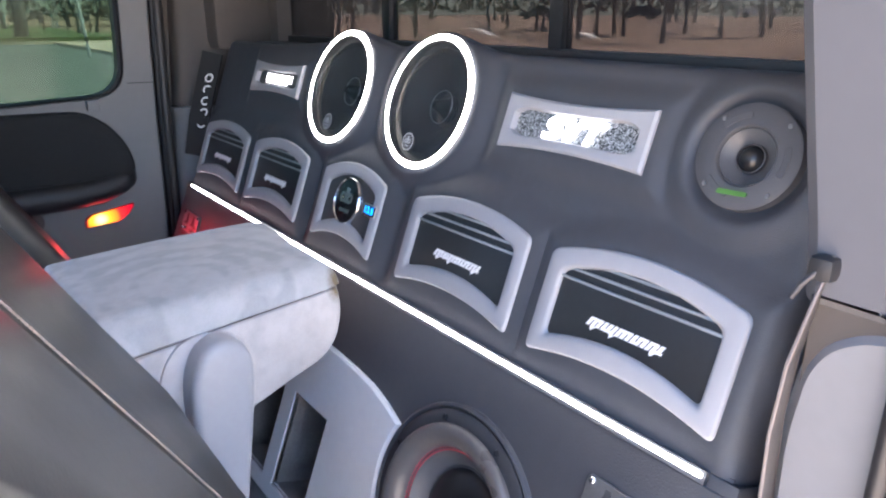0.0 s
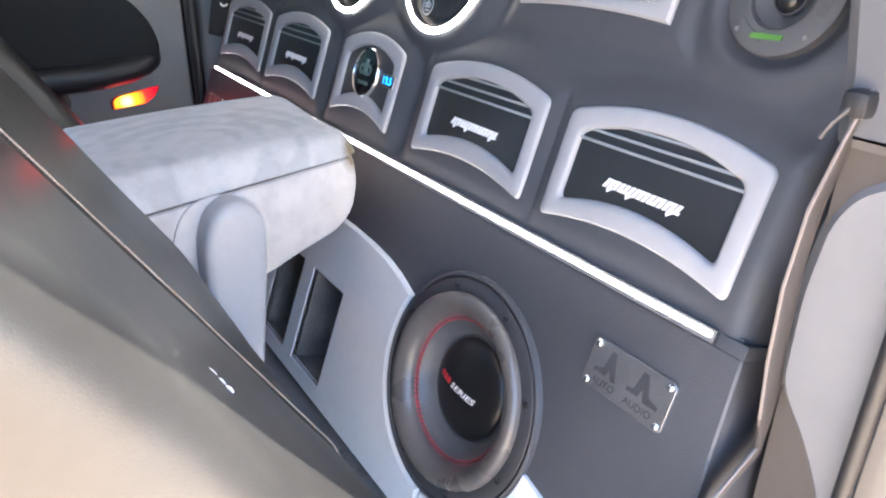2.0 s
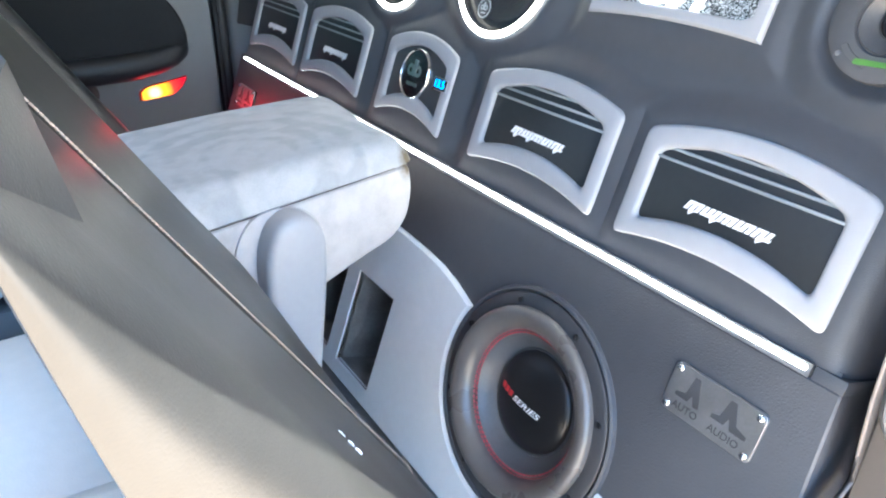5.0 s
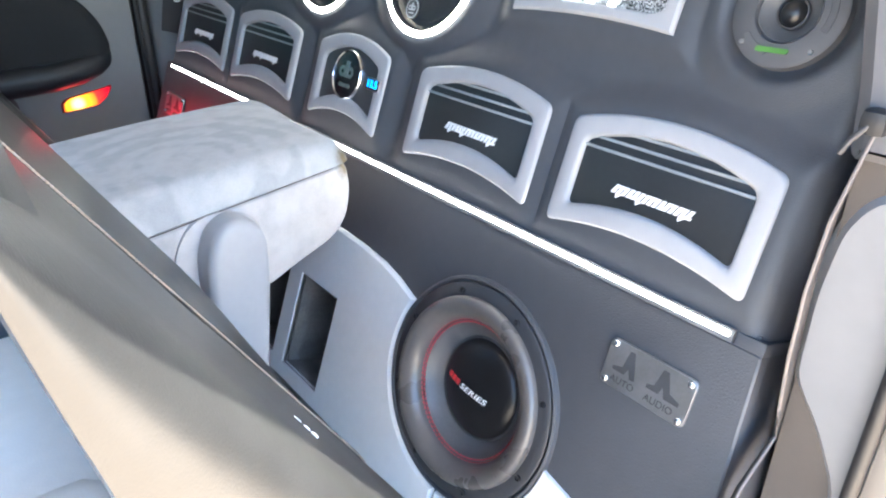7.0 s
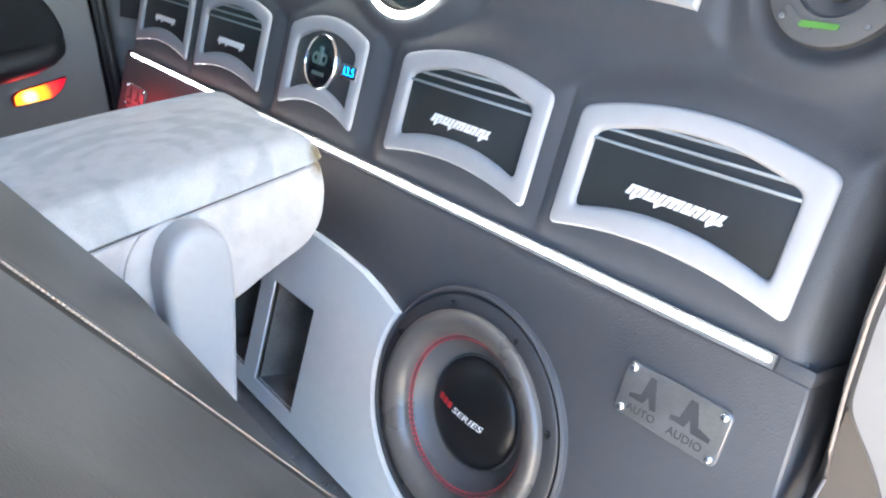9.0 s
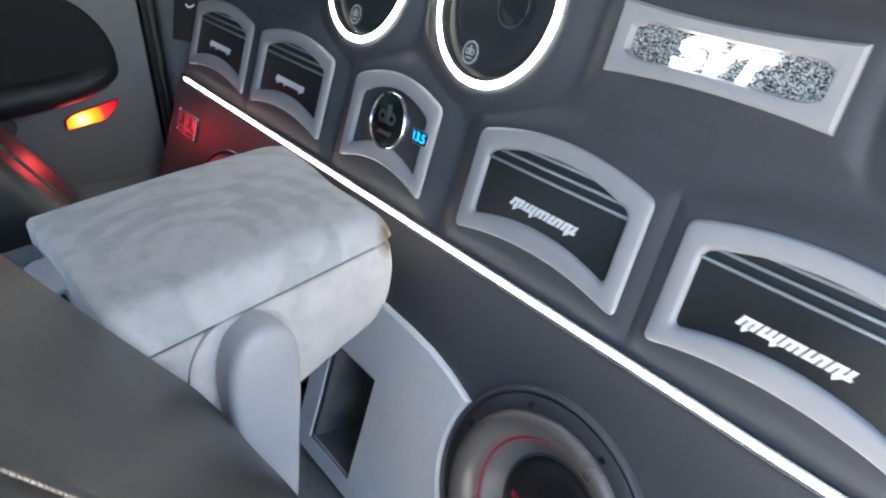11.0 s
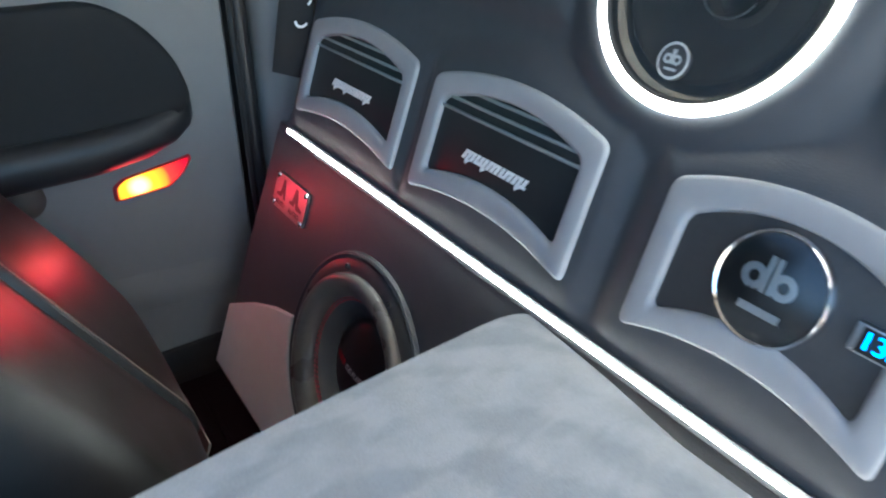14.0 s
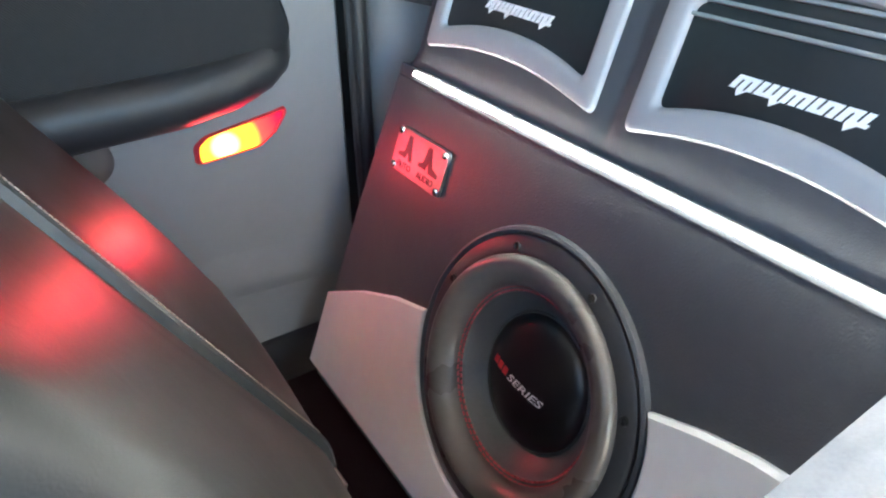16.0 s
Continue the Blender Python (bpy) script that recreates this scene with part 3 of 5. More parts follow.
def sign(s, kind):
    y0, y1, v0, v1 = s
    ym, vm = (y0 + y1) / 2, (v0 + v1) / 2
    hw, hh = (y1 - y0) / 2, (v1 - v0) / 2
    label = "grey frame round a glittering plate with a glowing white emblem"
    root = thing("illuminated_sign", on_wall(ym, vm, 0.007), label, "sign", "framed signs")

    def pinched(d, dz, n=20):
        lo = [(-hw + d + 2 * (hw - d) * i / n, -hh + dz + 0.0058 * (1 - (2 * i / n - 1) ** 2)) for i in range(n + 1)]
        hi = [(-p, -q) for p, q in lo]
        return lo + hi

    def pill(a, b, n=20):
        lo = [(-a + 2 * a * i / n, -b * min(1.0, (1 - abs(2 * i / n - 1) ** 12 * 0.42)) + 0.003 * (1 - (2 * i / n - 1) ** 2)) for i in range(n + 1)]
        return lo + [(-p, -q) for p, q in lo]

    loops = [at_x(pinched(0, 0), 0.004), at_x(pinched(0.0, 0.0), -0.0075), at_x(pinched(0.003, 0.003), -0.0105), at_x(pinched(0.010, 0.010), -0.0105),
             at_x(pill(hw - 0.0165, hh - 0.0155), -0.0090), at_x(pill(hw - 0.0185, hh - 0.0172), -0.004), at_x(pill(hw - 0.0185, hh - 0.0172), 0.006)]
    part("frame", loft(loops), GREY_VINYL, root)
    part("glitter_plate", box(0.0, 0.008, -hw + 0.014, hw - 0.014, -hh + 0.012, hh - 0.012), GLITTER if kind == "wide" else CAP, root, "silver glitter plate" if kind == "wide" else "black gloss plate")
    bm = bmesh.new()
    if kind == "wide":
        for k, (a, w, s1) in enumerate(((0.030, 0.026, 0.2), (0.002, 0.030, -0.3), (-0.029, 0.030, 0.2))):
            z0, z1 = -0.0145, 0.0140
            sl = 0.005
            if k == 0:
                e, f = w / 2, 0.0072
                low, mid, high = sl, 0.0, -sl
                pts = [(a + e + low, z0), (a - e + 0.004 + low, z0), (a - e + mid, z0 + 0.006), (a - e + mid, -0.001), (a - e + 0.005 + mid, 0.0035), (a + e - 0.009 + mid, 0.0045), (a + e - 0.009 + high, z1 - f),
                       (a - e + high, z1 - f), (a - e + high, z1), (a + e - 0.004 + high, z1), (a + e + mid, z1 - 0.006), (a + e + mid, 0.001), (a + e - 0.005 + mid, -0.0035), (a - e + 0.009 + mid, -0.0045), (a - e + 0.009 + low, z0 + f), (a + e + low, z0 + f)]
            elif k == 1:
                pts = [(a + 0.004 + sl, z0), (a - 0.006 + sl, z0), (a - w / 2 - sl, z1), (a - w / 2 + 0.008 - sl, z1), (a + sl * 0.5, z0 + 0.008), (a + w / 2 - 0.008 - sl, z1), (a + w / 2 - sl, z1)]
            else:
                pts = [(a + 0.004 + sl, z0), (a - 0.005 + sl, z0), (a - 0.005 - sl * 0.4, z1 - 0.008), (a - w / 2 - sl * 0.6, z1 - 0.008), (a - w / 2 - sl, z1), (a + w / 2 - sl, z1), (a + w / 2 - sl * 0.6, z1 - 0.008), (a + 0.004 - sl * 0.4, z1 - 0.008)]
            merge(bm, plate(pts, -0.0020, 0.0005))
    else:
        rnd = random.Random(5)
        for i in range(9):
            a = 0.062 - i * 0.0145
            merge(bm, plate([(a, -0.005), (a - 0.0026, -0.005), (a - 0.0076, 0.010), (a - 0.005, 0.010)], -0.0020, 0.0005))
            z = rnd.choice((-0.005, 0.001, 0.0065))
            merge(bm, plate([(a, z), (a - 0.008, z), (a - 0.0085, z + 0.0018), (a - 0.0005, z + 0.0018)], -0.0021, 0.0005))
        merge(bm, plate([(0.060, -0.0105), (-0.045, -0.0105), (-0.045, -0.0088), (0.060, -0.0088)], -0.0020, 0.0005))
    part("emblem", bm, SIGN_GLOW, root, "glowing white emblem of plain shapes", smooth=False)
    return root


def ring_speaker(cy, cv, emblem_dy):
    root = thing("ring_lit_speaker", on_wall(cy, cv, 0.008), "black speaker behind a mesh grille in a glowing white ring", "speaker", "ring-lit speakers")
    part("light_ring", lathe([(0.0940, -0.004), (0.0944, -0.0105), (0.0958, -0.0125), (0.1006, -0.0125), (0.1024, -0.0105), (0.1032, -0.003)], 96), LED, root, "glowing white ring")
    part("bezel", lathe([(0.0900, -0.004), (0.0912, -0.0105), (0.0938, -0.0115), (0.0940, 0.004)], 96), TAUPE, root)
    g = part("grille", lathe([(0.0001, -0.0100), (0.03, -0.0099), (0.06, -0.0095), (0.0906, -0.0085)], 72), GRILLE, root, "sheer black mesh grille")
    part("cone", lathe([(0.086, 0.004), (0.078, 0.002), (0.072, 0.006), (0.070, 0.010), (0.030, 0.036)], 72), CONE, root)
    part("phase_plug", lathe([(0.0001, 0.004), (0.005, 0.005), (0.009, 0.010), (0.012, 0.020), (0.016, 0.030), (0.022, 0.037)], 48), CAP, root, "glossy black phase plug")
    # Steel bead added as a stand-in for the round glint on the plug.
    part("glint_ring", lathe([(0.0245, 0.020), (0.0255, 0.0185), (0.0265, 0.020)], 48), STEEL, root, "fine steel ring in place of a glint round the plug")
    em = part("emblem", lathe([(0.0001, -0.0082), (0.0150, -0.0080), (0.0162, -0.0070), (0.0164, -0.0045)], 40), GASKET, root, "small round black emblem")
    em.location = (-0.0030, emblem_dy, -0.065)
    em.scale = (1, 0.88, 0.88)
    bm = bmesh.new()
    merge(bm, loft([at_x(circle(0.0158, 40), -0.0084), at_x(circle(0.0142, 40), -0.0088), at_x(circle(0.0135, 40), -0.0084)]))
    for a, b in ((0.0052, 0.0), (-0.0042, 0.0)):
        merge(bm, loft([at_x(circle(0.0045, 20, a, 0.001), -0.0087), at_x(circle(0.0020, 20, a, 0.001), -0.0087)]))
    merge(bm, box(-0.0088, -0.008, 0.0004, 0.0022, -0.003, 0.0095))
    merge(bm, box(-0.0088, -0.008, -0.0012, 0.0006, -0.003, 0.0095))
    merge(bm, box(-0.0088, -0.008, -0.006, 0.006, -0.0085, -0.0062))
    part("emblem_print", bm, GREY_PRINT, em, "grey ring print", smooth=False)
    return root


def mid_speaker(cy, cv):
    root = thing("midrange_speaker", on_wall(cy, cv, 0.006), "black round midrange speaker with glossy centre plug", "speaker", "midrange speakers")
    part("basket_ring", lathe([(0.0285, 0.006), (0.0290, -0.0015), (0.0305, -0.0035), (0.0500, -0.0035), (0.0522, -0.0018), (0.0528, 0.012)], 80), MATT_RING, root)
    part("cone", lathe([(0.0290, 0.001), (0.0275, -0.0005), (0.0255, 0.0015), (0.0180, 0.0090), (0.0150, 0.0115)], 64), CONE, root)
    part("plug_collar", lathe([(0.0150, 0.010), (0.0145, 0.0065), (0.0132, 0.0062), (0.0128, 0.010)], 40), GASKET, root)
    part("plug", lathe([(0.0001, -0.0010), (0.0040, -0.0006), (0.0078, 0.0012), (0.0106, 0.0040), (0.0125, 0.0090)], 40), CAP, root, "glossy bullet-shaped plug")
    for k in range(3):
        lobe = [(0.0365 * math.cos(t) , 0.0365 * math.sin(t)) for t in (radians(120 * k + 40 + 6 * j) for j in range(8))]
        lobe += [(0.0430 * math.cos(t), 0.0430 * math.sin(t)) for t in (radians(120 * k + 82 - 6 * j) for j in range(8))]
        part("raised_lobe", plate(rounded(lobe, 0.002, 2), -0.0044, -0.0030, (), 0.0004), MATT_RING, root)
    lg = part("logo_bar", plate(rounded([(0.0175, -0.0395), (-0.0130, -0.0385), (-0.0140, -0.0340), (0.0165, -0.0345)], 0.002), -0.0050, -0.0030), GREEN_PRINT, root, "green plain bar", smooth=False)
    for k in range(4):
        a = math.pi / 4 + k * math.pi / 2
        s = part("screw", lathe([(0.0001, -0.0052), (0.0020, -0.0050), (0.0027, -0.0032)], 12), PLATE, root)
        s.location = (0, 0.0465 * math.cos(a), 0.0465 * math.sin(a))
    return root


def led_strip():
    root = thing("led_strip", WALL, "continuous glowing white light strip along the wall's ledge", "light strip")
    part("diffuser", box(-0.0048, 0.002, 0.000, 1.440, -0.0031, 0.0017, 0.0012), LED, root, "bright white diffuser")
    part("channel", box(-0.002, 0.006, -0.004, 1.444, -0.0085, 0.0048), VINYL_LOW, root)
    return root


SUBS = [(0.289, -0.2235), (1.146, -0.2235)]
PORTS = [(0.597, 0.705), (0.748, 0.846)]
PORT_V = (-0.397, -0.230)
FLOOR_V = -0.428


def lower_wall():
    root = thing("subwoofer_box", WALL, "dark grained vinyl subwoofer box with grey vinyl panels and slot ports", "subwoofer box")
    outer = rounded([(-0.052, FLOOR_V), (1.507, FLOOR_V), (1.495, -0.20), (1.478, -0.008), (-0.034, -0.008), (-0.046, -0.15)], 0.004, 2)
    holes = [circle(0.1400, 72, a, b) for a, b in SUBS]
    holes += [[(a - 0.004, PORT_V[0] - 0.004), (b + 0.004, PORT_V[0] - 0.004), (b + 0.004, PORT_V[1] + 0.004), (a - 0.004, PORT_V[1] + 0.004)] for a, b in PORTS]
    part("front_board", plate(outer, 0.0, 0.018, holes, 0.002), VINYL_LOW, root)
    for s in (1, -1):
        edge = [(-0.0325, -0.010), (-0.0445, -0.15), (-0.0505, FLOOR_V)] if s > 0 else [(1.4765, -0.010), (1.4935, -0.20), (1.5055, FLOOR_V)]
        loops = [[(x, y, v) for y, v in edge] + [(x, y + 0.008 * s, v) for y, v in reversed(edge)] for x in (0.0165, 0.30)]
        part("side_board", loft(loops, True, True), VINYL_LOW, root)
    for y0, y1 in ((-0.0345, -0.0045), (1.4445, 1.478)):
        part("ledge_end", box(0.001, 0.09, y0, y1, -0.0095, 0.0045, 0.002), VINYL, root)
    part("top_board", box(0.006, 0.10, -0.03, 1.474, -0.012, -0.0086), VINYL_LOW, root)
    r = 0.1520

    def arc(cy, cv, a0, a1, n=26):
        return [(cy + r * math.cos(radians(a0 + (a1 - a0) * i / n)), cv + r * math.sin(radians(a0 + (a1 - a0) * i / n))) for i in range(n + 1)]

    (s1, w1), (s2, w2) = SUBS
    top = [(0.435, -0.150), (0.47, -0.139), (0.51, -0.130), (0.56, -0.125), (0.62, -0.122), (MID, -0.121)]
    top += [(2 * MID - y, v) for y, v in reversed(top[:-1])]
    mid = [(s1 + 0.003, FLOOR_V)] + arc(s1, w1, -88.8, 27) + top[1:-1] + arc(s2, w2, 153, 268.8) + [(s2 - 0.003, FLOOR_V)]
    holes = [[(a, PORT_V[0]), (b, PORT_V[0]), (b, PORT_V[1]), (a, PORT_V[1])] for a, b in PORTS]
    part("centre_panel", plate(mid, -0.0085, 0.0, holes, 0.0038), FAN_VINYL, root, "grey vinyl centre panel")
    near = [(-0.053, FLOOR_V), (s1 - 0.003, FLOOR_V)] + list(reversed(arc(s1, w1, 188, 268.8))) + [(0.06, -0.262), (-0.046, -0.315)]
    part("corner_panel", plate(near, -0.0075, 0.0, (), 0.002), FAN_VINYL, root, "grey vinyl corner panel")
    far = [(s2 + 0.003, FLOOR_V)] + arc(s2, w2, -88.8, -2) + [(1.36, -0.246), (1.43, -0.276), (1.5035, -0.317), (1.508, FLOOR_V)]
    part("corner_panel", plate(far, -0.0075, 0.0, (), 0.002), FAN_VINYL, root, "grey vinyl corner panel")
    for a, b in PORTS:
        bm = bmesh.new()
        loops = [[(x, a, PORT_V[0]), (x, b, PORT_V[0]), (x, b, PORT_V[1]), (x, a, PORT_V[1])] for x in (-0.0070, 0.22)]
        loft(loops, False, True, bm=bm)
        part("port", bm, PORT_IN, root, "raw dark slot port", smooth=False)
    for cy, cv in SUBS:
        c = part("collar", lathe([(0.1400, 0.008), (0.1435, 0.000), (0.1450, -0.0050), (0.1470, -0.0068), (0.1500, -0.0052), (0.1518, 0.001)], 96), VINYL_LOW, root, "rolled dark vinyl collar")
        c.location = (0, cy, cv)
    return root


def subwoofer(cy, cv, label):
    root = thing("subwoofer", on_wall(cy, cv), label, "subwoofer", "subwoofers")
    part("basket_ring", lathe([(0.1215, 0.008), (0.1222, -0.0045), (0.1245, -0.0070), (0.1395, -0.0070), (0.1425, -0.0050), (0.1436, 0.006)], 96), GASKET, root)
    roll = [(0.1262, -0.0060)]
    for i in range(19):
        a = math.pi * i / 18
        roll.append((0.1092 + 0.0155 * math.cos(a), -0.0065 + 0.0125 * (1 - math.cos(a)) / 2 - 0.0170 * math.sin(a) ** 0.85))
    roll += [(0.0920, 0.0062), (0.0885, 0.0066), (0.0876, 0.0085)]
    part("surround", lathe(roll, 96), ROLL, root, "thick grey rubber surround")
    part("cone", lathe([(0.0882, 0.0075), (0.0866, 0.0090), (0.0855, 0.0120), (0.0770, 0.0195), (0.0690, 0.0265), (0.061, 0.034)], 96), CONE, root)
    part("cap_bead", lathe([(0.0702, 0.0262), (0.0690, 0.0240), (0.0674, 0.0242), (0.0664, 0.0270)], 72), CONE, root)
    cap = [(0.0001, 0.0080)] + [(0.0676 * math.sin(a), 0.0275 - 0.0195 * math.cos(a)) for a in (math.pi / 2 * i / 14 for i in range(1, 15))]
    part("dust_cap", lathe(cap, 72), CAP, root, "satin black dust cap")
    bm = bmesh.new()
    n = 84
    for rr in (0.0898, 0.0938):
        for i in range(n):
            a = 2 * math.pi * (i + (0.3 if rr > 0.092 else 0)) / n
            p0, p1 = a, a + 2 * math.pi / n * 0.68
            x = 0.0056 if rr < 0.092 else 0.0046
            tube([(x, rr * math.cos(p0), rr * math.sin(p0)), (x, rr * math.cos(p1), rr * math.sin(p1))], 0.00105, 5, bm)
    tagged(part("stitching", bm, RED_THREAD, root, "double row of red stitches"), kind="stuff")

    rng = random.Random(7)
    for turn, across, count in ((-29, 0.35, 9), (-80, 0.45, 11), (136, 2.3, 7), (-94, 0.8, 4)):
        mark = bmesh.new()
        for i in range(count):
            th, a = radians(turn + rng.gauss(0, 2.6)), max(0.05, across + rng.gauss(0, 0.16))
            pts = []
            for k in range(3):
                rad = 0.1092 + 0.0155 * math.cos(a)
                x = -0.0065 + 0.0125 * (1 - math.cos(a)) / 2 - 0.0170 * math.sin(a) ** 0.85
                pts.append((x - 0.0001, rad * math.cos(th), rad * math.sin(th)))
                th, a = th + radians(rng.uniform(0.2, 1.4)), max(0.05, a + rng.uniform(-0.10, 0.10))
            tube(pts, [0.0004, rng.uniform(0.0005, 0.0011), 0.0003], 5, mark)
        part("scuff", mark, CAP, root, "small dark scrape")

    def capx(y, z):
        q = min(0.999, math.hypot(y, z) / 0.0676)
        return 0.0275 - 0.0195 * math.sqrt(1 - q * q) - 0.0010

    def bars(material, start, stop, h, name, lab):
        bm = bmesh.new()
        k = round((start - stop) / 0.0090)
        for i in range(k):
            y1 = start - i * 0.0090
            y0 = y1 - 0.0076
            zc = -0.0045 + 0.0045 * ((y1 + 0.021) / 0.069) ** 2
            vs = [bm.verts.new((capx(y, zz), y, zz)) for y, zz in ((y1, zc - h / 2), (y0, zc - h / 2), (y0 - 0.0012, zc + h / 2), (y1 - 0.0012, zc + h / 2))]
            bm.faces.new(vs)
        o = part(name, bm, material, root, lab, smooth=False)
        return o

    bars(RED_PRINT, 0.049, 0.022, 0.0085, "red_logo_bar", "red plain bars")
    txt = bpy.data.curves.new("lettering", "FONT")
    txt.body, txt.size, txt.shear, txt.offset, txt.resolution_u = "SERIES", 0.0140, 0.28, 0.00022, 3
    tmp = bpy.data.objects.new("tmp", txt)
    scene.collection.objects.link(tmp)
    me = bpy.data.meshes.new_from_object(tmp.evaluated_get(bpy.context.evaluated_depsgraph_get()))
    bpy.data.objects.remove(tmp)
    wide = max(v.co.x for v in me.vertices)
    for v in me.vertices:
        y = 0.021 - v.co.x * 0.052 / wide
        z = v.co.y * 0.78 - 0.0085 + 0.0045 * ((y + 0.021) / 0.069) ** 2
        v.co = (capx(y, z), y, z)
    me.materials.clear()
    me.materials.append(PRINT)
    word = new("lettering", me)
    word.parent = root
    word["label"] = "white slanted lettering"
    for k in range(8):
        a = radians(22.5 + 45 * k)
        b = part("bolt", lathe([(0.0001, -0.0068), (0.0026, -0.0072), (0.0031, -0.0084), (0.0039, -0.0086), (0.0045, -0.0068)], 16), CAP, root)
        b.location = (0, 0.1315 * math.cos(a), 0.1315 * math.sin(a))
    return root


def name_plate(cy, cv, label):
    root = thing("metal_plate", on_wall(cy, cv), label, "name plate", "engraved metal plates")
    part("plate", plate(rounded([(-0.052, -0.026), (0.052, -0.026), (0.052, 0.026), (-0.052, 0.026)], 0.007), -0.0042, -0.0005, (), 0.0006), PLATE, root)
    tower = [(-0.041, -0.007), (-0.041, -0.003), (-0.030, 0.000), (-0.0265, 0.020), (-0.0205, 0.020), (-0.012, -0.008), (-0.018, -0.009), (-0.0225, 0.001), (-0.026, -0.007)]
    mast = [(0.002, -0.006), (0.002, -0.002), (0.010, 0.000), (0.0145, 0.020), (0.021, 0.020), (0.0285, 0.000), (0.041, -0.004), (0.041, -0.008), (0.024, -0.008), (0.0195, 0.003), (0.0165, -0.006)]
    for pts in (tower, mast):
        part("engraved_figure", plate([(-u, v) for u, v in pts], -0.0047, -0.0040), ENGRAVED, root, "dark engraved tower shape", smooth=False)
    for word, u0 in (("AUTO", -0.040), ("AUDIO", 0.003)):
        txt = bpy.data.curves.new("lettering", "FONT")
        txt.body, txt.size, txt.extrude, txt.resolution_u = word, 0.0108, 0.0003, 3
        tmp = bpy.data.objects.new("tmp", txt)
        scene.collection.objects.link(tmp)
        me = bpy.data.meshes.new_from_object(tmp.evaluated_get(bpy.context.evaluated_depsgraph_get()))
        bpy.data.objects.remove(tmp)
        me.materials.clear()
        me.materials.append(ENGRAVED)
        ob = new("lettering", me)
        ob.parent = root
        ob.matrix_basis = Matrix(((0, 0, -1, -0.0044), (-1, 0, 0, -u0), (0, 1, 0, -0.0195), (0, 0, 0, 1)))
    for a in (-0.0455, 0.0455):
        for b in (-0.0205, 0.0205):
            s = part("screw", lathe([(0.0001, -0.0072), (0.0024, -0.0070), (0.0038, -0.0058), (0.0042, -0.0040)], 16), CHROME, root, "bright cross-head screw")
            s.location = (0, a, b)
            cross = box(-0.0076, -0.0068, -0.0024, 0.0024, -0.0004, 0.0004)
            box(-0.0076, -0.0068, -0.0004, 0.0004, -0.0024, 0.0024, bm=cross)
            part("slot", cross, ENGRAVED, s, smooth=False)
    return root


upper_wall()
lower_wall()
led_strip()
for i, f in enumerate(FRAMES):
    amp_frame(f, "window_frame", "arched grey vinyl frame set in the dark wall")
    if i == 2:
        centre_display(f)
    else:
        amplifier(f, i)
sign(SIGNS[0], "wide")
sign(SIGNS[1], "script")
ring_speaker(*RINGS[0], 0.017)
ring_speaker(*RINGS[1], 0.005)
for m in MIDS:
    mid_speaker(*m)
subwoofer(*SUBS[0], "large black subwoofer with grey surround and red stitching")
subwoofer(*SUBS[1], "large black subwoofer tinted red by the door lamp")
name_plate(0.0605, -0.0835, "engraved metal plate with four screws on dark vinyl")
name_plate(1.387, -0.086, "engraved metal plate glowing red beside the door")


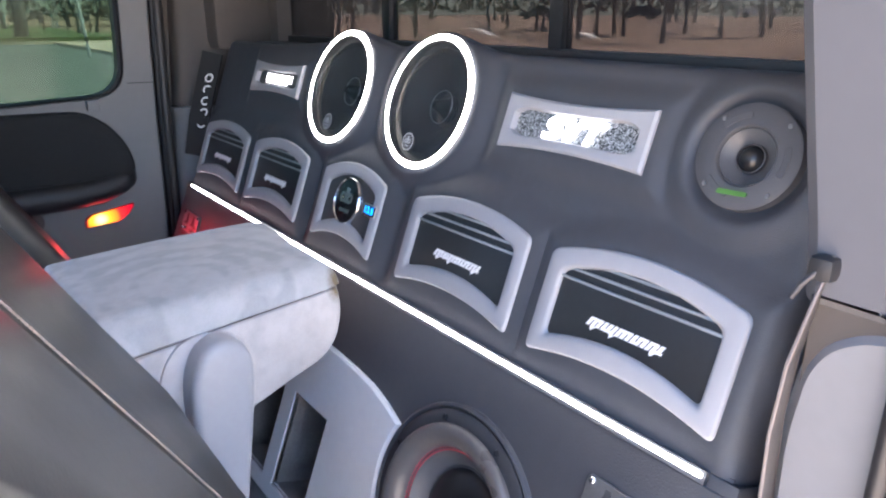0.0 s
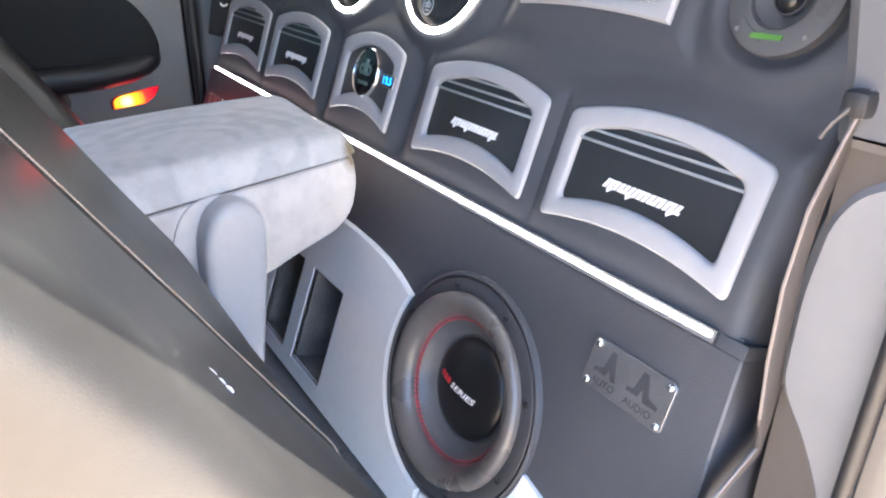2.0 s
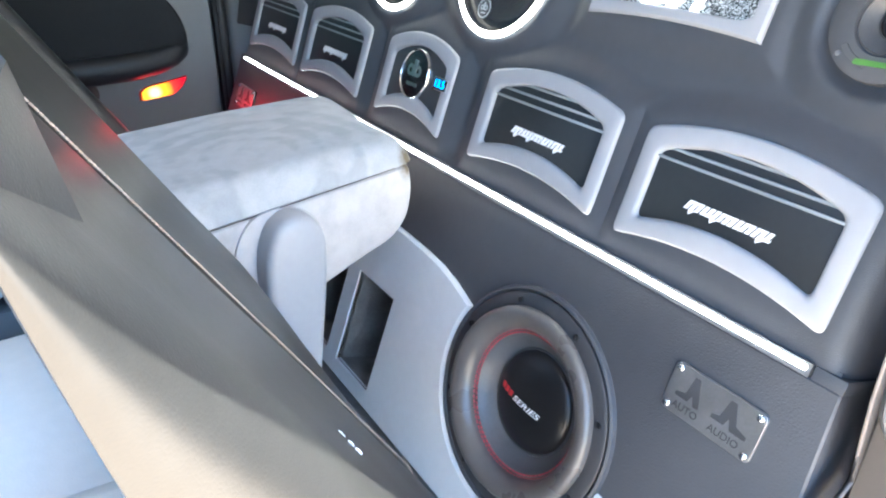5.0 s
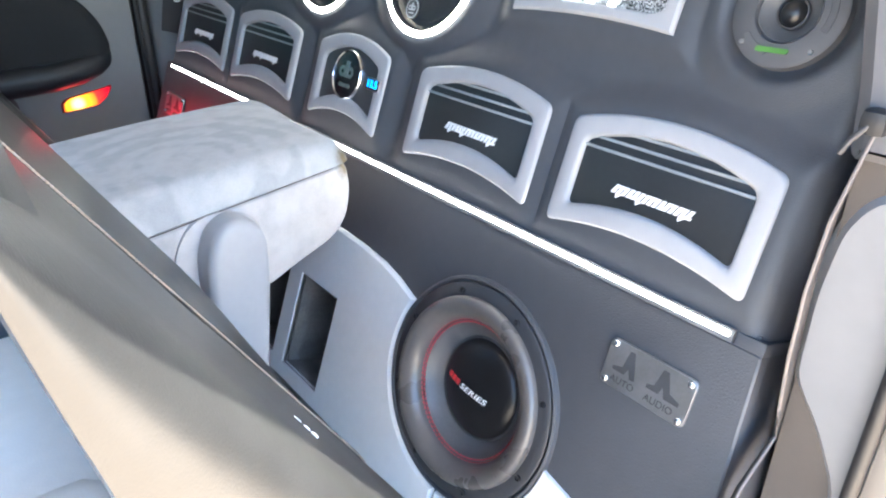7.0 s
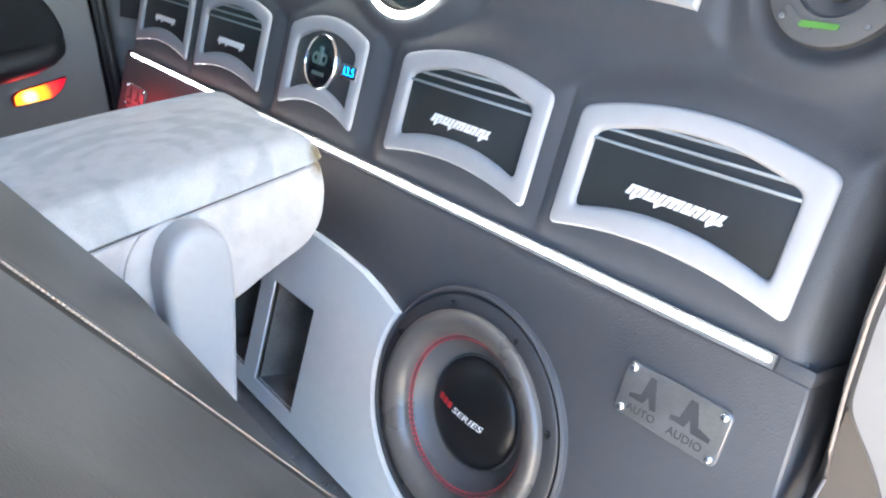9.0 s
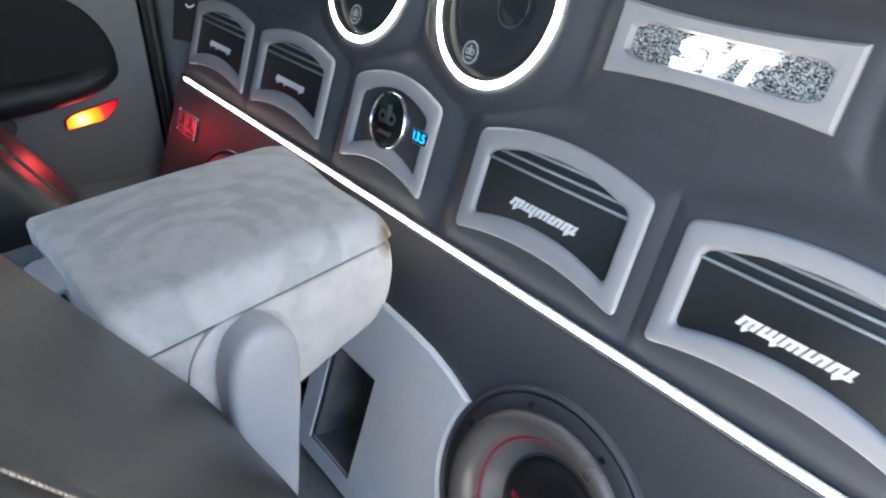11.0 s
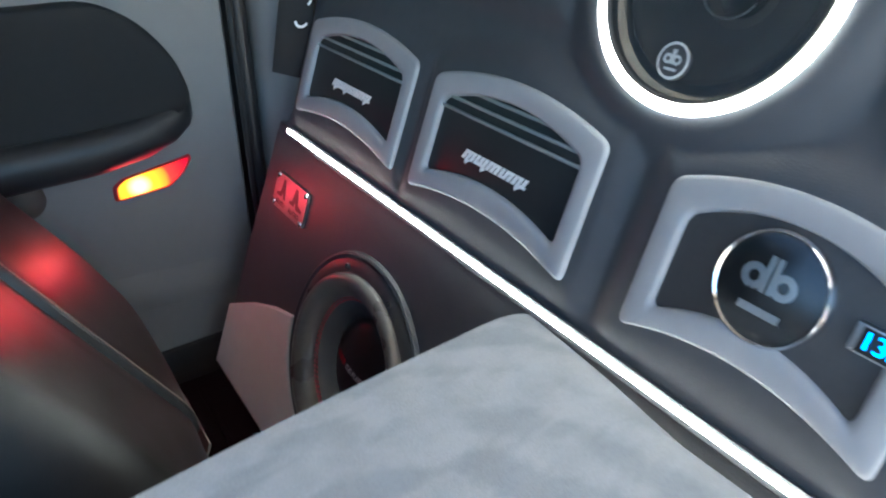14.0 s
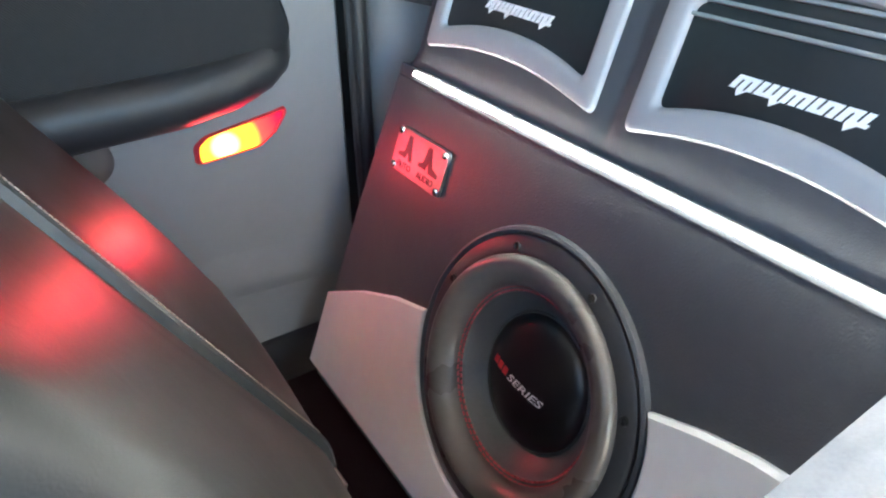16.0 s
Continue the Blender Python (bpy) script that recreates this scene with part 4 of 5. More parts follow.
# ---- the folded centre seat with its suede box ----
def centre_console():
    root = thing("centre_console", pose(-0.2427, MID - 0.0246, 0.4565, 0, -1.43, 2.45) @ Matrix.Diagonal((0.93, 0.993, 1, 1)) @ pose(0.23, 0, -0.45), "light grey suede folded centre seat back with plastic hinge covers", "console")
    hw = 0.143
    # side outline of the lower box in x, z
    side = [(-0.405, 0.330), (-0.405, 0.418), (-0.052, 0.437), (-0.046, 0.428), (-0.043, 0.395), (-0.054, 0.352), (-0.080, 0.328), (-0.150, 0.308), (-0.205, 0.290), (-0.300, 0.270)]
    side = rounded(side, 0.02, 3)

    def ring(y, d):
        cx, cz = -0.23, 0.37
        return [(cx + (x - cx) * (1 - d / 0.17), y, cz + (z - cz) * (1 - d / 0.16)) for x, z in side]

    loops = [ring(s * (hw - e), d) for s, e, d in ((-1, 0.0, 0.016), (-1, 0.002, 0.010), (-1, 0.008, 0.004), (-1, 0.018, 0.0), (1, 0.018, 0.0), (1, 0.008, 0.004), (1, 0.002, 0.010), (1, 0.0, 0.016))]
    part("box", loft(loops, True, True), SUEDE_SIDE, root)

    def lid_section(x):
        # across the lid: rounded edges, slight crown, thinner at the rear
        t = min(1.0, (x + 0.405) / 0.36)
        base = 0.4185 + 0.0185 * t
        top = 0.4690 - 0.005 * smoothstep(0.86, 1.0, t) ** 2 + 0.003 * math.sin(math.pi * t)
        end = min(1.0, (1.0 - t) / 0.06 if t > 0.94 else 1.0, (t + 0.002) / 0.025 if t < 0.023 else 1.0)
        fall = 0.35 + 0.65 * math.sqrt(max(0.0, 1 - (1 - end) ** 2))
        q = max(0.0, (t - 0.90) / 0.10, (0.03 - t) / 0.03 * 0.6)
        inn = 0.015 * (1 - math.sqrt(max(0.0, 1 - min(1.0, q) ** 2)))
        pts = []
        for i in range(41):
            a = -1 + 2 * i / 40
            e = abs(a)
            far = max(0.0, a) ** 0.7
            h = max(0.004, (top - base) * (fall + (1 - fall) * 0.75 * far))
            soft = 0.24 - 0.19 * far
            drop = 0.0 if e < 1 - soft else (1 - math.sqrt(max(0, 1 - ((e - 1 + soft) / soft) ** 2))) * h * 0.95
            pts.append((x + 0.017 * far * smoothstep(0.7, 1.0, t), a * (hw + 0.002 - inn * (1 - 0.8 * far)) + 0.006 * far, base + h - drop + 0.003 * (1 - e * e)))
        back = 0.017 * smoothstep(0.7, 1.0, t)
        pts += [(x + back, (hw + 0.003 - inn * 0.3 if t > 0.5 else hw + 0.003 - inn), base + 0.001), (x, -(hw - 0.002 - inn), base + 0.001)]
        return pts

    xs = [-0.4055, -0.404, -0.400, -0.395] + [-0.39 + 0.33 * i / 24 for i in range(24)] + [-0.062, -0.057, -0.053, -0.0495, -0.0470, -0.0455]
    part("lid", loft([lid_section(x) for x in xs], True, True), SUEDE, root, "brushed light suede lid")
    seam = [(-0.405 + 0.325 * i / 20, -hw - 0.0008, 0.4180 + 0.0174 * i / 20) for i in range(21)]
    part("seam", tube(seam, 0.0007, 6), TAUPE, root)
    for s in (-1, 1):
        out = [(-0.262, 0.10), (-0.243, 0.170), (-0.214, 0.330), (-0.209, 0.386), (-0.220, 0.413), (-0.256, 0.428), (-0.284, 0.414), (-0.300, 0.380), (-0.304, 0.345), (-0.310, 0.10)]
        out = rounded([(x - 0.010, z) for x, z in out], 0.02, 3)
        lo = [(x, s * (hw + 0.002), z) for x, z in out]
        cx, cz = -0.275, 0.27
        m1 = [(x, s * (hw + 0.030), z) for x, z in out]
        m2 = [(cx + (x - cx) * 0.955, s * (hw + 0.037), cz + (z - cz) * 0.985) for x, z in out]
        m3 = [(cx + (x - cx) * 0.84, s * (hw + 0.041), cz + (z - cz) * 0.95) for x, z in out]
        m4 = [(cx + (x - cx) * 0.70, s * (hw + 0.042), cz + (z - cz) * 0.90) for x, z in out]
        part("hinge_cover", loft([lo, m1, m2, m3, m4], False, True), HINGE, root, "smooth grey plastic hinge cover")
        pad = rounded([(-0.345, 0.30), (-0.340, 0.385), (-0.310, 0.424), (-0.260, 0.428), (-0.215, 0.405), (-0.205, 0.36), (-0.21, 0.30)], 0.03, 4)
        part("hinge_recess", loft([[(x, s * (hw - 0.002), z) for x, z in pad], [(x, s * (hw + 0.004), z) for x, z in pad], [(-0.262 + (x + 0.262) * 0.95, s * (hw + 0.0055), 0.36 + (z - 0.36) * 0.95) for x, z in pad]], False, True), SUEDE_SIDE, root)
    # moulded front tray
    tray = bmesh.new()
    n = 80
    for i in range(n + 1):
        for j in range(n + 1):
            x = -0.66 + 0.25 * i / n
            y = -0.138 + 0.276 * j / n
            reach = (x + 0.60) / 0.19
            half = 0.020 + 0.052 * max(0.0, reach) ** 0.8
            e = abs(y + 0.018) - half
            z = 0.447 - 0.052 * smoothstep(0.016, -0.026, e) * smoothstep(-0.05, 0.45, reach)
            z += 0.009 * math.exp(-((e - 0.010) / 0.009) ** 2) * smoothstep(-0.1, 0.25, reach)
            edge = min(y + 0.138, 0.138 - y)
            z -= 0.020 * (1 - math.sqrt(max(0.0, 1 - (1 - min(1.0, edge / 0.022)) ** 2)))
            z -= 0.05 * smoothstep(-0.57, -0.66, x)
            tray.verts.new((x, y, z))
    tray.verts.ensure_lookup_table()
    for i in range(n):
        for j in range(n):
            k = i * (n + 1) + j
            tray.faces.new([tray.verts[q] for q in (k, k + 1, k + n + 2, k + n + 1)])
    part("front_tray", tray, TRAY, root, "sculpted glossy grey plastic front")
    part("front_body", box(-0.65, -0.412, -0.137, 0.137, 0.10, 0.392, 0.012), TRAY, root)
    paddle = rounded([(-0.396, -0.014), (-0.396, 0.060), (-0.420, 0.062), (-0.4365, 0.050), (-0.4375, -0.004), (-0.426, -0.016)], 0.011, 4)
    grow = lambda k: [(-0.42 + (x + 0.42) * k, 0.023 + (y - 0.023) * k) for x, y in paddle]
    part("latch_tab", loft([[(x, y, z) for x, y in grow(k)] for k, z in ((0.96, 0.446), (1.0, 0.449), (1.0, 0.453), (0.94, 0.4565), (0.80, 0.458))], True, True), HINGE, root, "pale grey rounded latch paddle")
    part("rear_seal", box(-0.413, -0.404, -0.138, 0.138, 0.33, 0.425), RUBBER, root)
    part("pedestal", box(-0.50, -0.33, -0.10, 0.10, -0.012, 0.28, 0.01), RUBBER, root)
    return root


# ---- the two front seats, backs tipped forward ----
SLOPE = 0.583
UP = Vector((-SLOPE, 0, 1)).normalized()
REAR = Vector((1, 0, SLOPE)).normalized()


def front_seat(flip, label, y_out):
    root = thing("front_seat", Matrix.Identity(4), label, "car seat", "front seats")
    Y = (lambda y: 2 * MID + 0.045 - y) if flip else (lambda y: y)
    base = Vector((-0.128 - SLOPE * 0.215, 0, 0.215))
    seam_y = (lambda s: 0.325 - 0.145 * s) if flip else (lambda s: 0.252 - 0.06 * max(0.0, s - 0.28))
    loops = []
    rows = 70
    length = 0.84 if flip else 0.60
    for i in range(rows + 1):
        s = length * i / rows
        e = max(0.0, 1 - s / 0.11)
        tail = max(0.0, 1 - s / 0.035)
        ya = y_out + 0.13 * (1 - math.sqrt(max(0, 1 - e * e)))
        yb = 0.550 - 0.15 * (1 - math.sqrt(max(0, 1 - e * e))) 
        ys = seam_y(s)
        thick = 0.086 - 0.022 * (e ** 2)
        if not flip:
            thick -= 0.37 * max(0.0, s - 0.385)
        round_in = 0.010 * tail ** 2
        sec = []
        tuck_in = 0.0 if flip else 0.014
        sec.append((ya + 0.075, thick - 2.2 * tuck_in))
        sec += [(ya + 0.030, thick - tuck_in), (ya + 0.007, thick - 0.2 * tuck_in), (ya + 0.001, thick - 0.3 * tuck_in)]
        depth = min(0.050, thick * 0.60)
        rim, wide, proud = (depth, 0.062, 0.0) if flip else (min(0.062, thick * 0.75), 0.066, 0.003)
        for k in range(19):
            a = math.pi / 2 * k / 18
            sec.append((ya + wide * (1 - math.cos(a)), rim * (1 - math.sin(a)) - proud))
        for k in range(1, 7):
            sec.append((ya + wide + (ys - ya - wide) * k / 7, -proud * (1 - k / 7) - 0.003 * math.sin(math.pi * k / 7)))
        sec += [(ys - 0.019, -0.0005), (ys - 0.014, 0.0006), (ys - 0.010, 0.0002), (ys - 0.005, -0.0025), (ys, -0.0036), (ys + 0.004, -0.0020), (ys + 0.007, 0.0055), (ys + 0.011, 0.003)]
        lift = 0.014 * smoothstep(0.06, 0.20, s) - 0.008 * e
        for k in range(1, 9):
            sec.append((ys + 0.011 + (yb - 0.040 - ys - 0.011) * k / 8, 0.003 - (lift + 0.003) * math.sin(math.pi / 2 * k / 8)))
        for k in range(1, 8):
            a = math.pi / 2 * k / 7
            sec.append((yb - 0.040 + 0.040 * math.sin(a), -lift + depth * (1 - math.cos(a))))
        sec += [(yb - 0.004, thick * 0.9), (yb - 0.03, thick)]
        puff = [0.003 * noise.noise(Vector((s * 7, y * 9, 3.1))) * smoothstep(0.0, 0.04, abs(y - ys)) * smoothstep(0.02, 0.06, s) * (1 if d < thick * 0.9 else 0) for y, d in sec]
        loops.append([tuple(base + UP * s - REAR * (d + round_in + q) + Vector((0, Y(y), 0))) for (y, d), q in zip(sec, puff)])
    part("backrest", loft(loops, True, True), LEATHER, root, "creased black leather backrest")
    pip, stitches = [], bmesh.new()
    count = int(length / 0.0042)
    for i in range(count):
        s = 0.014 + (length - 0.05) * i / (count - 1)
        ys = seam_y(s)
        tuck = REAR * (0.010 * max(0.0, 1 - s / 0.035) ** 2)
        p = base - tuck + UP * s + REAR * 0.0014 + Vector((0, Y(ys + 0.0005), 0))
        pip.append(tuple(p))
        q = base - tuck + UP * s + REAR * 0.0024 + Vector((0, Y(ys - 0.0072), 0))
        tube([tuple(q), tuple(q + UP * 0.0031)], [0.0007, 0.0010], 5, stitches)
    part("piping", tube(pip, 0.0022, 8), LEATHER, root)
    tagged(part("stitching", stitches, TAN_THREAD, root, "row of pale tan stitches"), kind="stuff")
    if flip:
        lever = [base + UP * 0.24 + REAR * 0.0 + Vector((0, 1.0, 0)) + Vector((0, d, 0)) - REAR * e for d, e in ((0.46, 0.03), (0.475, 0.02), (0.482, 0.010))]
        part("release_lever", tube([tuple(p) for p in lever], [0.008, 0.008, 0.005], 10), RUBBER, root, "small dark release lever")
    if not flip:
        for s0, y0, ln, r in ((0.3105, 0.060, 0.007, 0.0013), (0.3170, 0.0635, 0.006, 0.0009), (0.3235, 0.068, 0.007, 0.0005)):
            q = base + UP * s0 + REAR * 0.0040 + Vector((0, y0, 0))
            part("scuff", tube([tuple(q), tuple(q + UP * ln * 0.4 + Vector((0, 0.002, 0))), tuple(q + UP * ln + Vector((0, 0.0012, 0)))], [r * 0.7, r, r * 0.4], 6), GREY_PRINT, root, "small pale scuff")
    cush = []
    for k, (z, d) in enumerate(((0.12, 0.02), (0.14, 0.0), (0.34, 0.0), (0.39, 0.015), (0.41, 0.05), (0.415, 0.12))):
        pts = rounded([(-1.05 + d, 0.03 + d), (-0.47 - d, 0.03 + d), (-0.47 - d, 0.50 - d), (-1.05 + d, 0.50 - d)], 0.06, 5)
        cush.append([(x, Y(y), z) for x, y in pts])
    part("cushion", loft(cush, True, True), PALE, root, "seat cushion coloured near white as if in sun")
    roll = []
    for x, k in ((-1.00, 0.3), (-0.985, 0.8), (-0.95, 1.0), (-0.60, 1.0), (-0.53, 0.95), (-0.505, 0.75), (-0.49, 0.3)):
        roll.append([(x, Y(0.105 + 0.078 * k * math.cos(a)), 0.40 + 0.078 * k * math.sin(a)) for a in (2 * math.pi * j / 20 for j in range(20))])
    part("bolster", loft(roll, True, True), PALE, root, "raised side bolster coloured near white as if in sun")
    part("seat_base", box(-0.98, -0.45, min(Y(0.07), Y(0.46)), max(Y(0.07), Y(0.46)), 0.0, 0.13, 0.01), RUBBER, root)
    return root


centre_console()
front_seat(False, "black leather front seat with its back tipped forward", -0.044)
front_seat(True, "black leather front seat lit red by the door lamp", -0.02)


# ---- cab shell ----
GROUND_Z = -0.75
floor = part("floor", box(-2.0, 0.45, -0.10, 1.50, -0.06, 0.0), CARPET)
tagged(floor, "dark worn carpet on the cab floor", "floor", kind="structure")


def floor_lint():
    """Crumbs and threads caught in the pile of the carpet."""
    rnd = random.Random(31)
    bm = bmesh.new()
    for k in range(420):
        x, y, a, r = rnd.uniform(-0.30, 0.12), rnd.uniform(0.02, 1.40), rnd.uniform(0, 6.28), rnd.uniform(0.0004, 0.0011)
        ln = rnd.uniform(0.010, 0.022) if k % 9 == 0 else rnd.uniform(0.0008, 0.0030)
        r = 0.0004 if k % 9 == 0 else r
        c, s = math.cos(a) * ln, math.sin(a) * ln
        tube([(x, y, r), (x + c, y + s, r * 1.6), (x + c * 1.7 - s * 0.4, y + s * 1.7 + c * 0.4, r)], [r, r * 1.1, r * 0.7], 5, bm)
    tagged(part("lint", bm, LINT), "pale crumbs and threads of lint on dark carpet", "lint", kind="stuff")


floor_lint()
ceiling = part("ceiling", box(-0.86, 0.40, 0.04, 1.62, 1.23, 1.28), HEADLINER)
tagged(ceiling, "light cloth headliner", "ceiling", kind="structure")
firewall = part("wall_front", box(-2.05, -1.50, -0.10, 1.60, 0.0, 0.74, 0.03), TAUPE)
tagged(firewall, "plain front bulkhead", "wall", kind="structure")

under = part("wall_under", box(-2.0, 0.40, -0.10, 1.60, GROUND_Z, -0.205), RUBBER)
tagged(under, "plain dark underbody closing the cab to the ground", "wall", kind="structure")


def windscreen():
    root = thing("window_3", Matrix.Identity(4), "unseen sloping windscreen dimmed to cut the front light", "window", kind="structure")
    glass = loft([[(-1.52, y, 0.735), (-0.88, y, 1.245), (-0.884, y, 1.250), (-1.524, y, 0.740)] for y in (0.06, 1.55)], True, True)
    part("pane", glass, WINDSCREEN, root, smooth=False)
    part("header", box(-0.90, -0.84, 0.04, 1.60, 1.225, 1.285, 0.01), RUBBER, root)


windscreen()


def back_wall():
    root = thing("wall_back", Matrix.Identity(4), "rear cab wall with a wide window opening", "wall", kind="structure")
    part("lower_panel", box(0.36, 0.40, -0.12, 1.62, 0.0, 0.74), TAUPE, root)
    part("window_shelf", box(0.20, 0.40, -0.05, 1.50, 0.735, 0.760), VINYL, root)
    for y0, y1 in ((-0.12, 0.02), (1.41, 1.62)):
        part("corner_post", box(0.24, 0.40, y0, y1, 0.74, 1.25, 0.01), TAUPE, root)
    part("header", box(0.24, 0.40, 0.02, 1.41, 1.16, 1.25), TAUPE, root)
    return root


back_wall()


def rear_window():
    root = thing("window_1", pose(0.28, 0, 0), "dark tinted sliding rear window", "window", kind="structure")
    for y0, y1 in ((0.02, 0.478), (0.486, 0.95), (0.958, 1.41)):
        part("pane", box(-0.002, 0.002, y0, y1, 0.76, 1.17), TINT, root, smooth=False)
    for y in (0.482, 0.954):
        part("mullion", box(-0.012, 0.012, y - 0.014, y + 0.014, 0.758, 1.165, 0.003), RUBBER, root)
    part("bottom_seal", box(-0.015, 0.015, 0.02, 1.41, 0.758, 0.775, 0.004), RUBBER, root)
    return root


rear_window()


def far_door():
    root = thing("door_1", pose(0, 1.57, 0), "light grey door trim with black padded armrest and lit red lamp", "door", kind="structure")
    # trim panel with a rounded window opening
    outer = [(-1.30, -0.14), (-0.046, -0.14), (-0.036, 0.30), (-0.030, 0.60), (-0.018, 0.90), (-0.010, 1.20), (-1.30, 1.20)]
    win = rounded([(-1.22, 0.600), (-0.36, 0.622), (-0.100, 0.636), (-0.088, 0.90), (-0.080, 1.17), (-1.05, 1.17)], 0.075, 8)
    bm = plate(outer, 0.0, 0.05, [win], 0.004)
    for v in bm.verts:
        v.co = (v.co.y, v.co.x, v.co.z)
    part("trim_panel", bm, GREY_TRIM, root)
    ring = [[(x, y, z) for x, z in [(a + (-0.62 - a) * k, b + (0.88 - b) * k) for a, b in win]] for k, y in ((0.0, -0.004), (0.012, -0.008), (0.022, -0.004), (0.022, 0.03))]
    part("window_seal", loft(ring), RUBBER, root)
    part("pane", box(-1.22, -0.08, 0.024, 0.027, 0.58, 1.19), GLASS, root, smooth=False)
    knob = part("lock_knob", box(-0.192, -0.164, -0.022, 0.006, 0.604, 0.630, 0.005), GREY_TRIM, root)
    # black upholstered insert
    pad = rounded([(-1.10, 0.415), (-0.40, 0.405), (-0.200, 0.412), (-0.130, 0.425), (-0.098, 0.455), (-0.112, 0.515), (-0.150, 0.570), (-0.205, 0.604), (-0.36, 0.606), (-1.10, 0.606)], 0.03, 4)
    cx, cz = -0.6, 0.51
    shrink = lambda k: [(cx + (x - cx) * (1 - k), cz + (z - cz) * (1 - k * 5)) for x, z in pad]
    part("padded_insert", loft([[(x, y, z) for x, z in shrink(k)] for k, y in ((0, 0.002), (0, -0.012), (0.004, -0.020), (0.014, -0.024), (0.05, -0.025))], False, True), PAD, root, "black textured pad")
    arm = []
    for x, f in ((-1.10, 1), (-0.42, 1), (-0.25, 0.95), (-0.18, 0.8), (-0.135, 0.55), (-0.108, 0.25), (-0.100, 0.02)):
        d = 0.048 * f + 0.006
        zc = 0.405 + 0.045 * (1 - f)
        hh = 0.022 + 0.011 * f
        arm.append([(x, 0.002 - d * (0.5 - 0.5 * math.cos(a)), zc + hh * math.sin(a)) for a in (2 * math.pi * k / 20 for k in range(20))])
    part("armrest", loft(arm, True, True), ARMREST, root, "smooth black armrest")
    part("trim_joint", box(-0.093, -0.030, -0.0016, 0.003, 0.6625, 0.6645), RUBBER, root)
    part("jamb_filler", box(-0.06, 0.05, 0.030, 0.060, 0.0, 1.24), RUBBER, root)
    band = [[(x, y, z) for x in (-1.25, -0.60, -0.25, -0.15, -0.095, -0.060)] for y, z in ((0.002, 0.030), (-0.006, 0.026), (-0.009, 0.018), (-0.010, -0.11), (-0.006, -0.128), (0.002, -0.132))]
    part("kick_band", loft(band, closed=False), PAD, root, "dark grained kick band")
    crease = [[(x, y, z - 0.016 * smoothstep(-0.30, -0.06, x)) for x in (-1.20, -0.60, -0.35, -0.25, -0.15, -0.07)] for y, z in ((0.001, 0.200), (-0.001, 0.180), (-0.004, 0.158), (-0.005, 0.145), (-0.003, 0.132), (0.001, 0.118))]
    part("moulded_ledge", loft(crease, closed=False), GREY_TRIM, root)
    cup = part("pull_cup", lathe([(0.0001, -0.016), (0.016, -0.014), (0.027, -0.006), (0.031, 0.003)], 28), TAUPE, root, "dull taupe pull cup")
    cup.matrix_basis = pose(-0.350, 0.0, 0.350, 0, 0, 90)
    pocket = rounded([(-1.15, 0.05), (-0.40, 0.05), (-0.32, 0.16), (-0.33, 0.26), (-1.15, 0.27)], 0.03)
    bm = plate(pocket, -0.022, 0.0, (), 0.006)
    for v in bm.verts:
        v.co = (v.co.y, v.co.x, v.co.z)
    part("map_pocket", bm, GREY_TRIM, root)
    lamp = rounded([(-0.061, -0.020), (0.020, -0.014), (0.044, 0.002), (0.060, 0.024), (0.058, 0.032), (0.045, 0.029), (-0.045, 0.015), (-0.060, 0.004)], 0.006)
    bm = plate(lamp, -0.005, 0.002, (), 0.002)
    for v in bm.verts:
        v.co = (v.co.y, v.co.x, v.co.z)
    lens = part("courtesy_lamp", bm, LENS, root, "glowing orange and red courtesy lamp")
    lens.location = (-0.174, 0, 0.337)
    lens.scale = (0.90, 1, 0.86)
    ringp = [[(x * k, y, z * k + 0.0) for x, z in lamp] for k, y in ((1.0, -0.0055), (1.04, -0.0065), (1.10, -0.004), (1.12, 0.002))]
    part("lamp_rim", loft(ringp), RED_PRINT, lens)
    return root


far_door()
red = bpy.data.lights.new("door_lamp_bulb", "AREA")
red.energy, red.color, red.shape, red.size, red.size_y = 0.020, (1.0, 0.003, 0.06), "RECTANGLE", 0.09, 0.03
bulb = new("door_lamp_bulb", red)
bulb.matrix_world = look((-0.18, 1.561, 0.336), (-0.20, 1.0, 0.30))



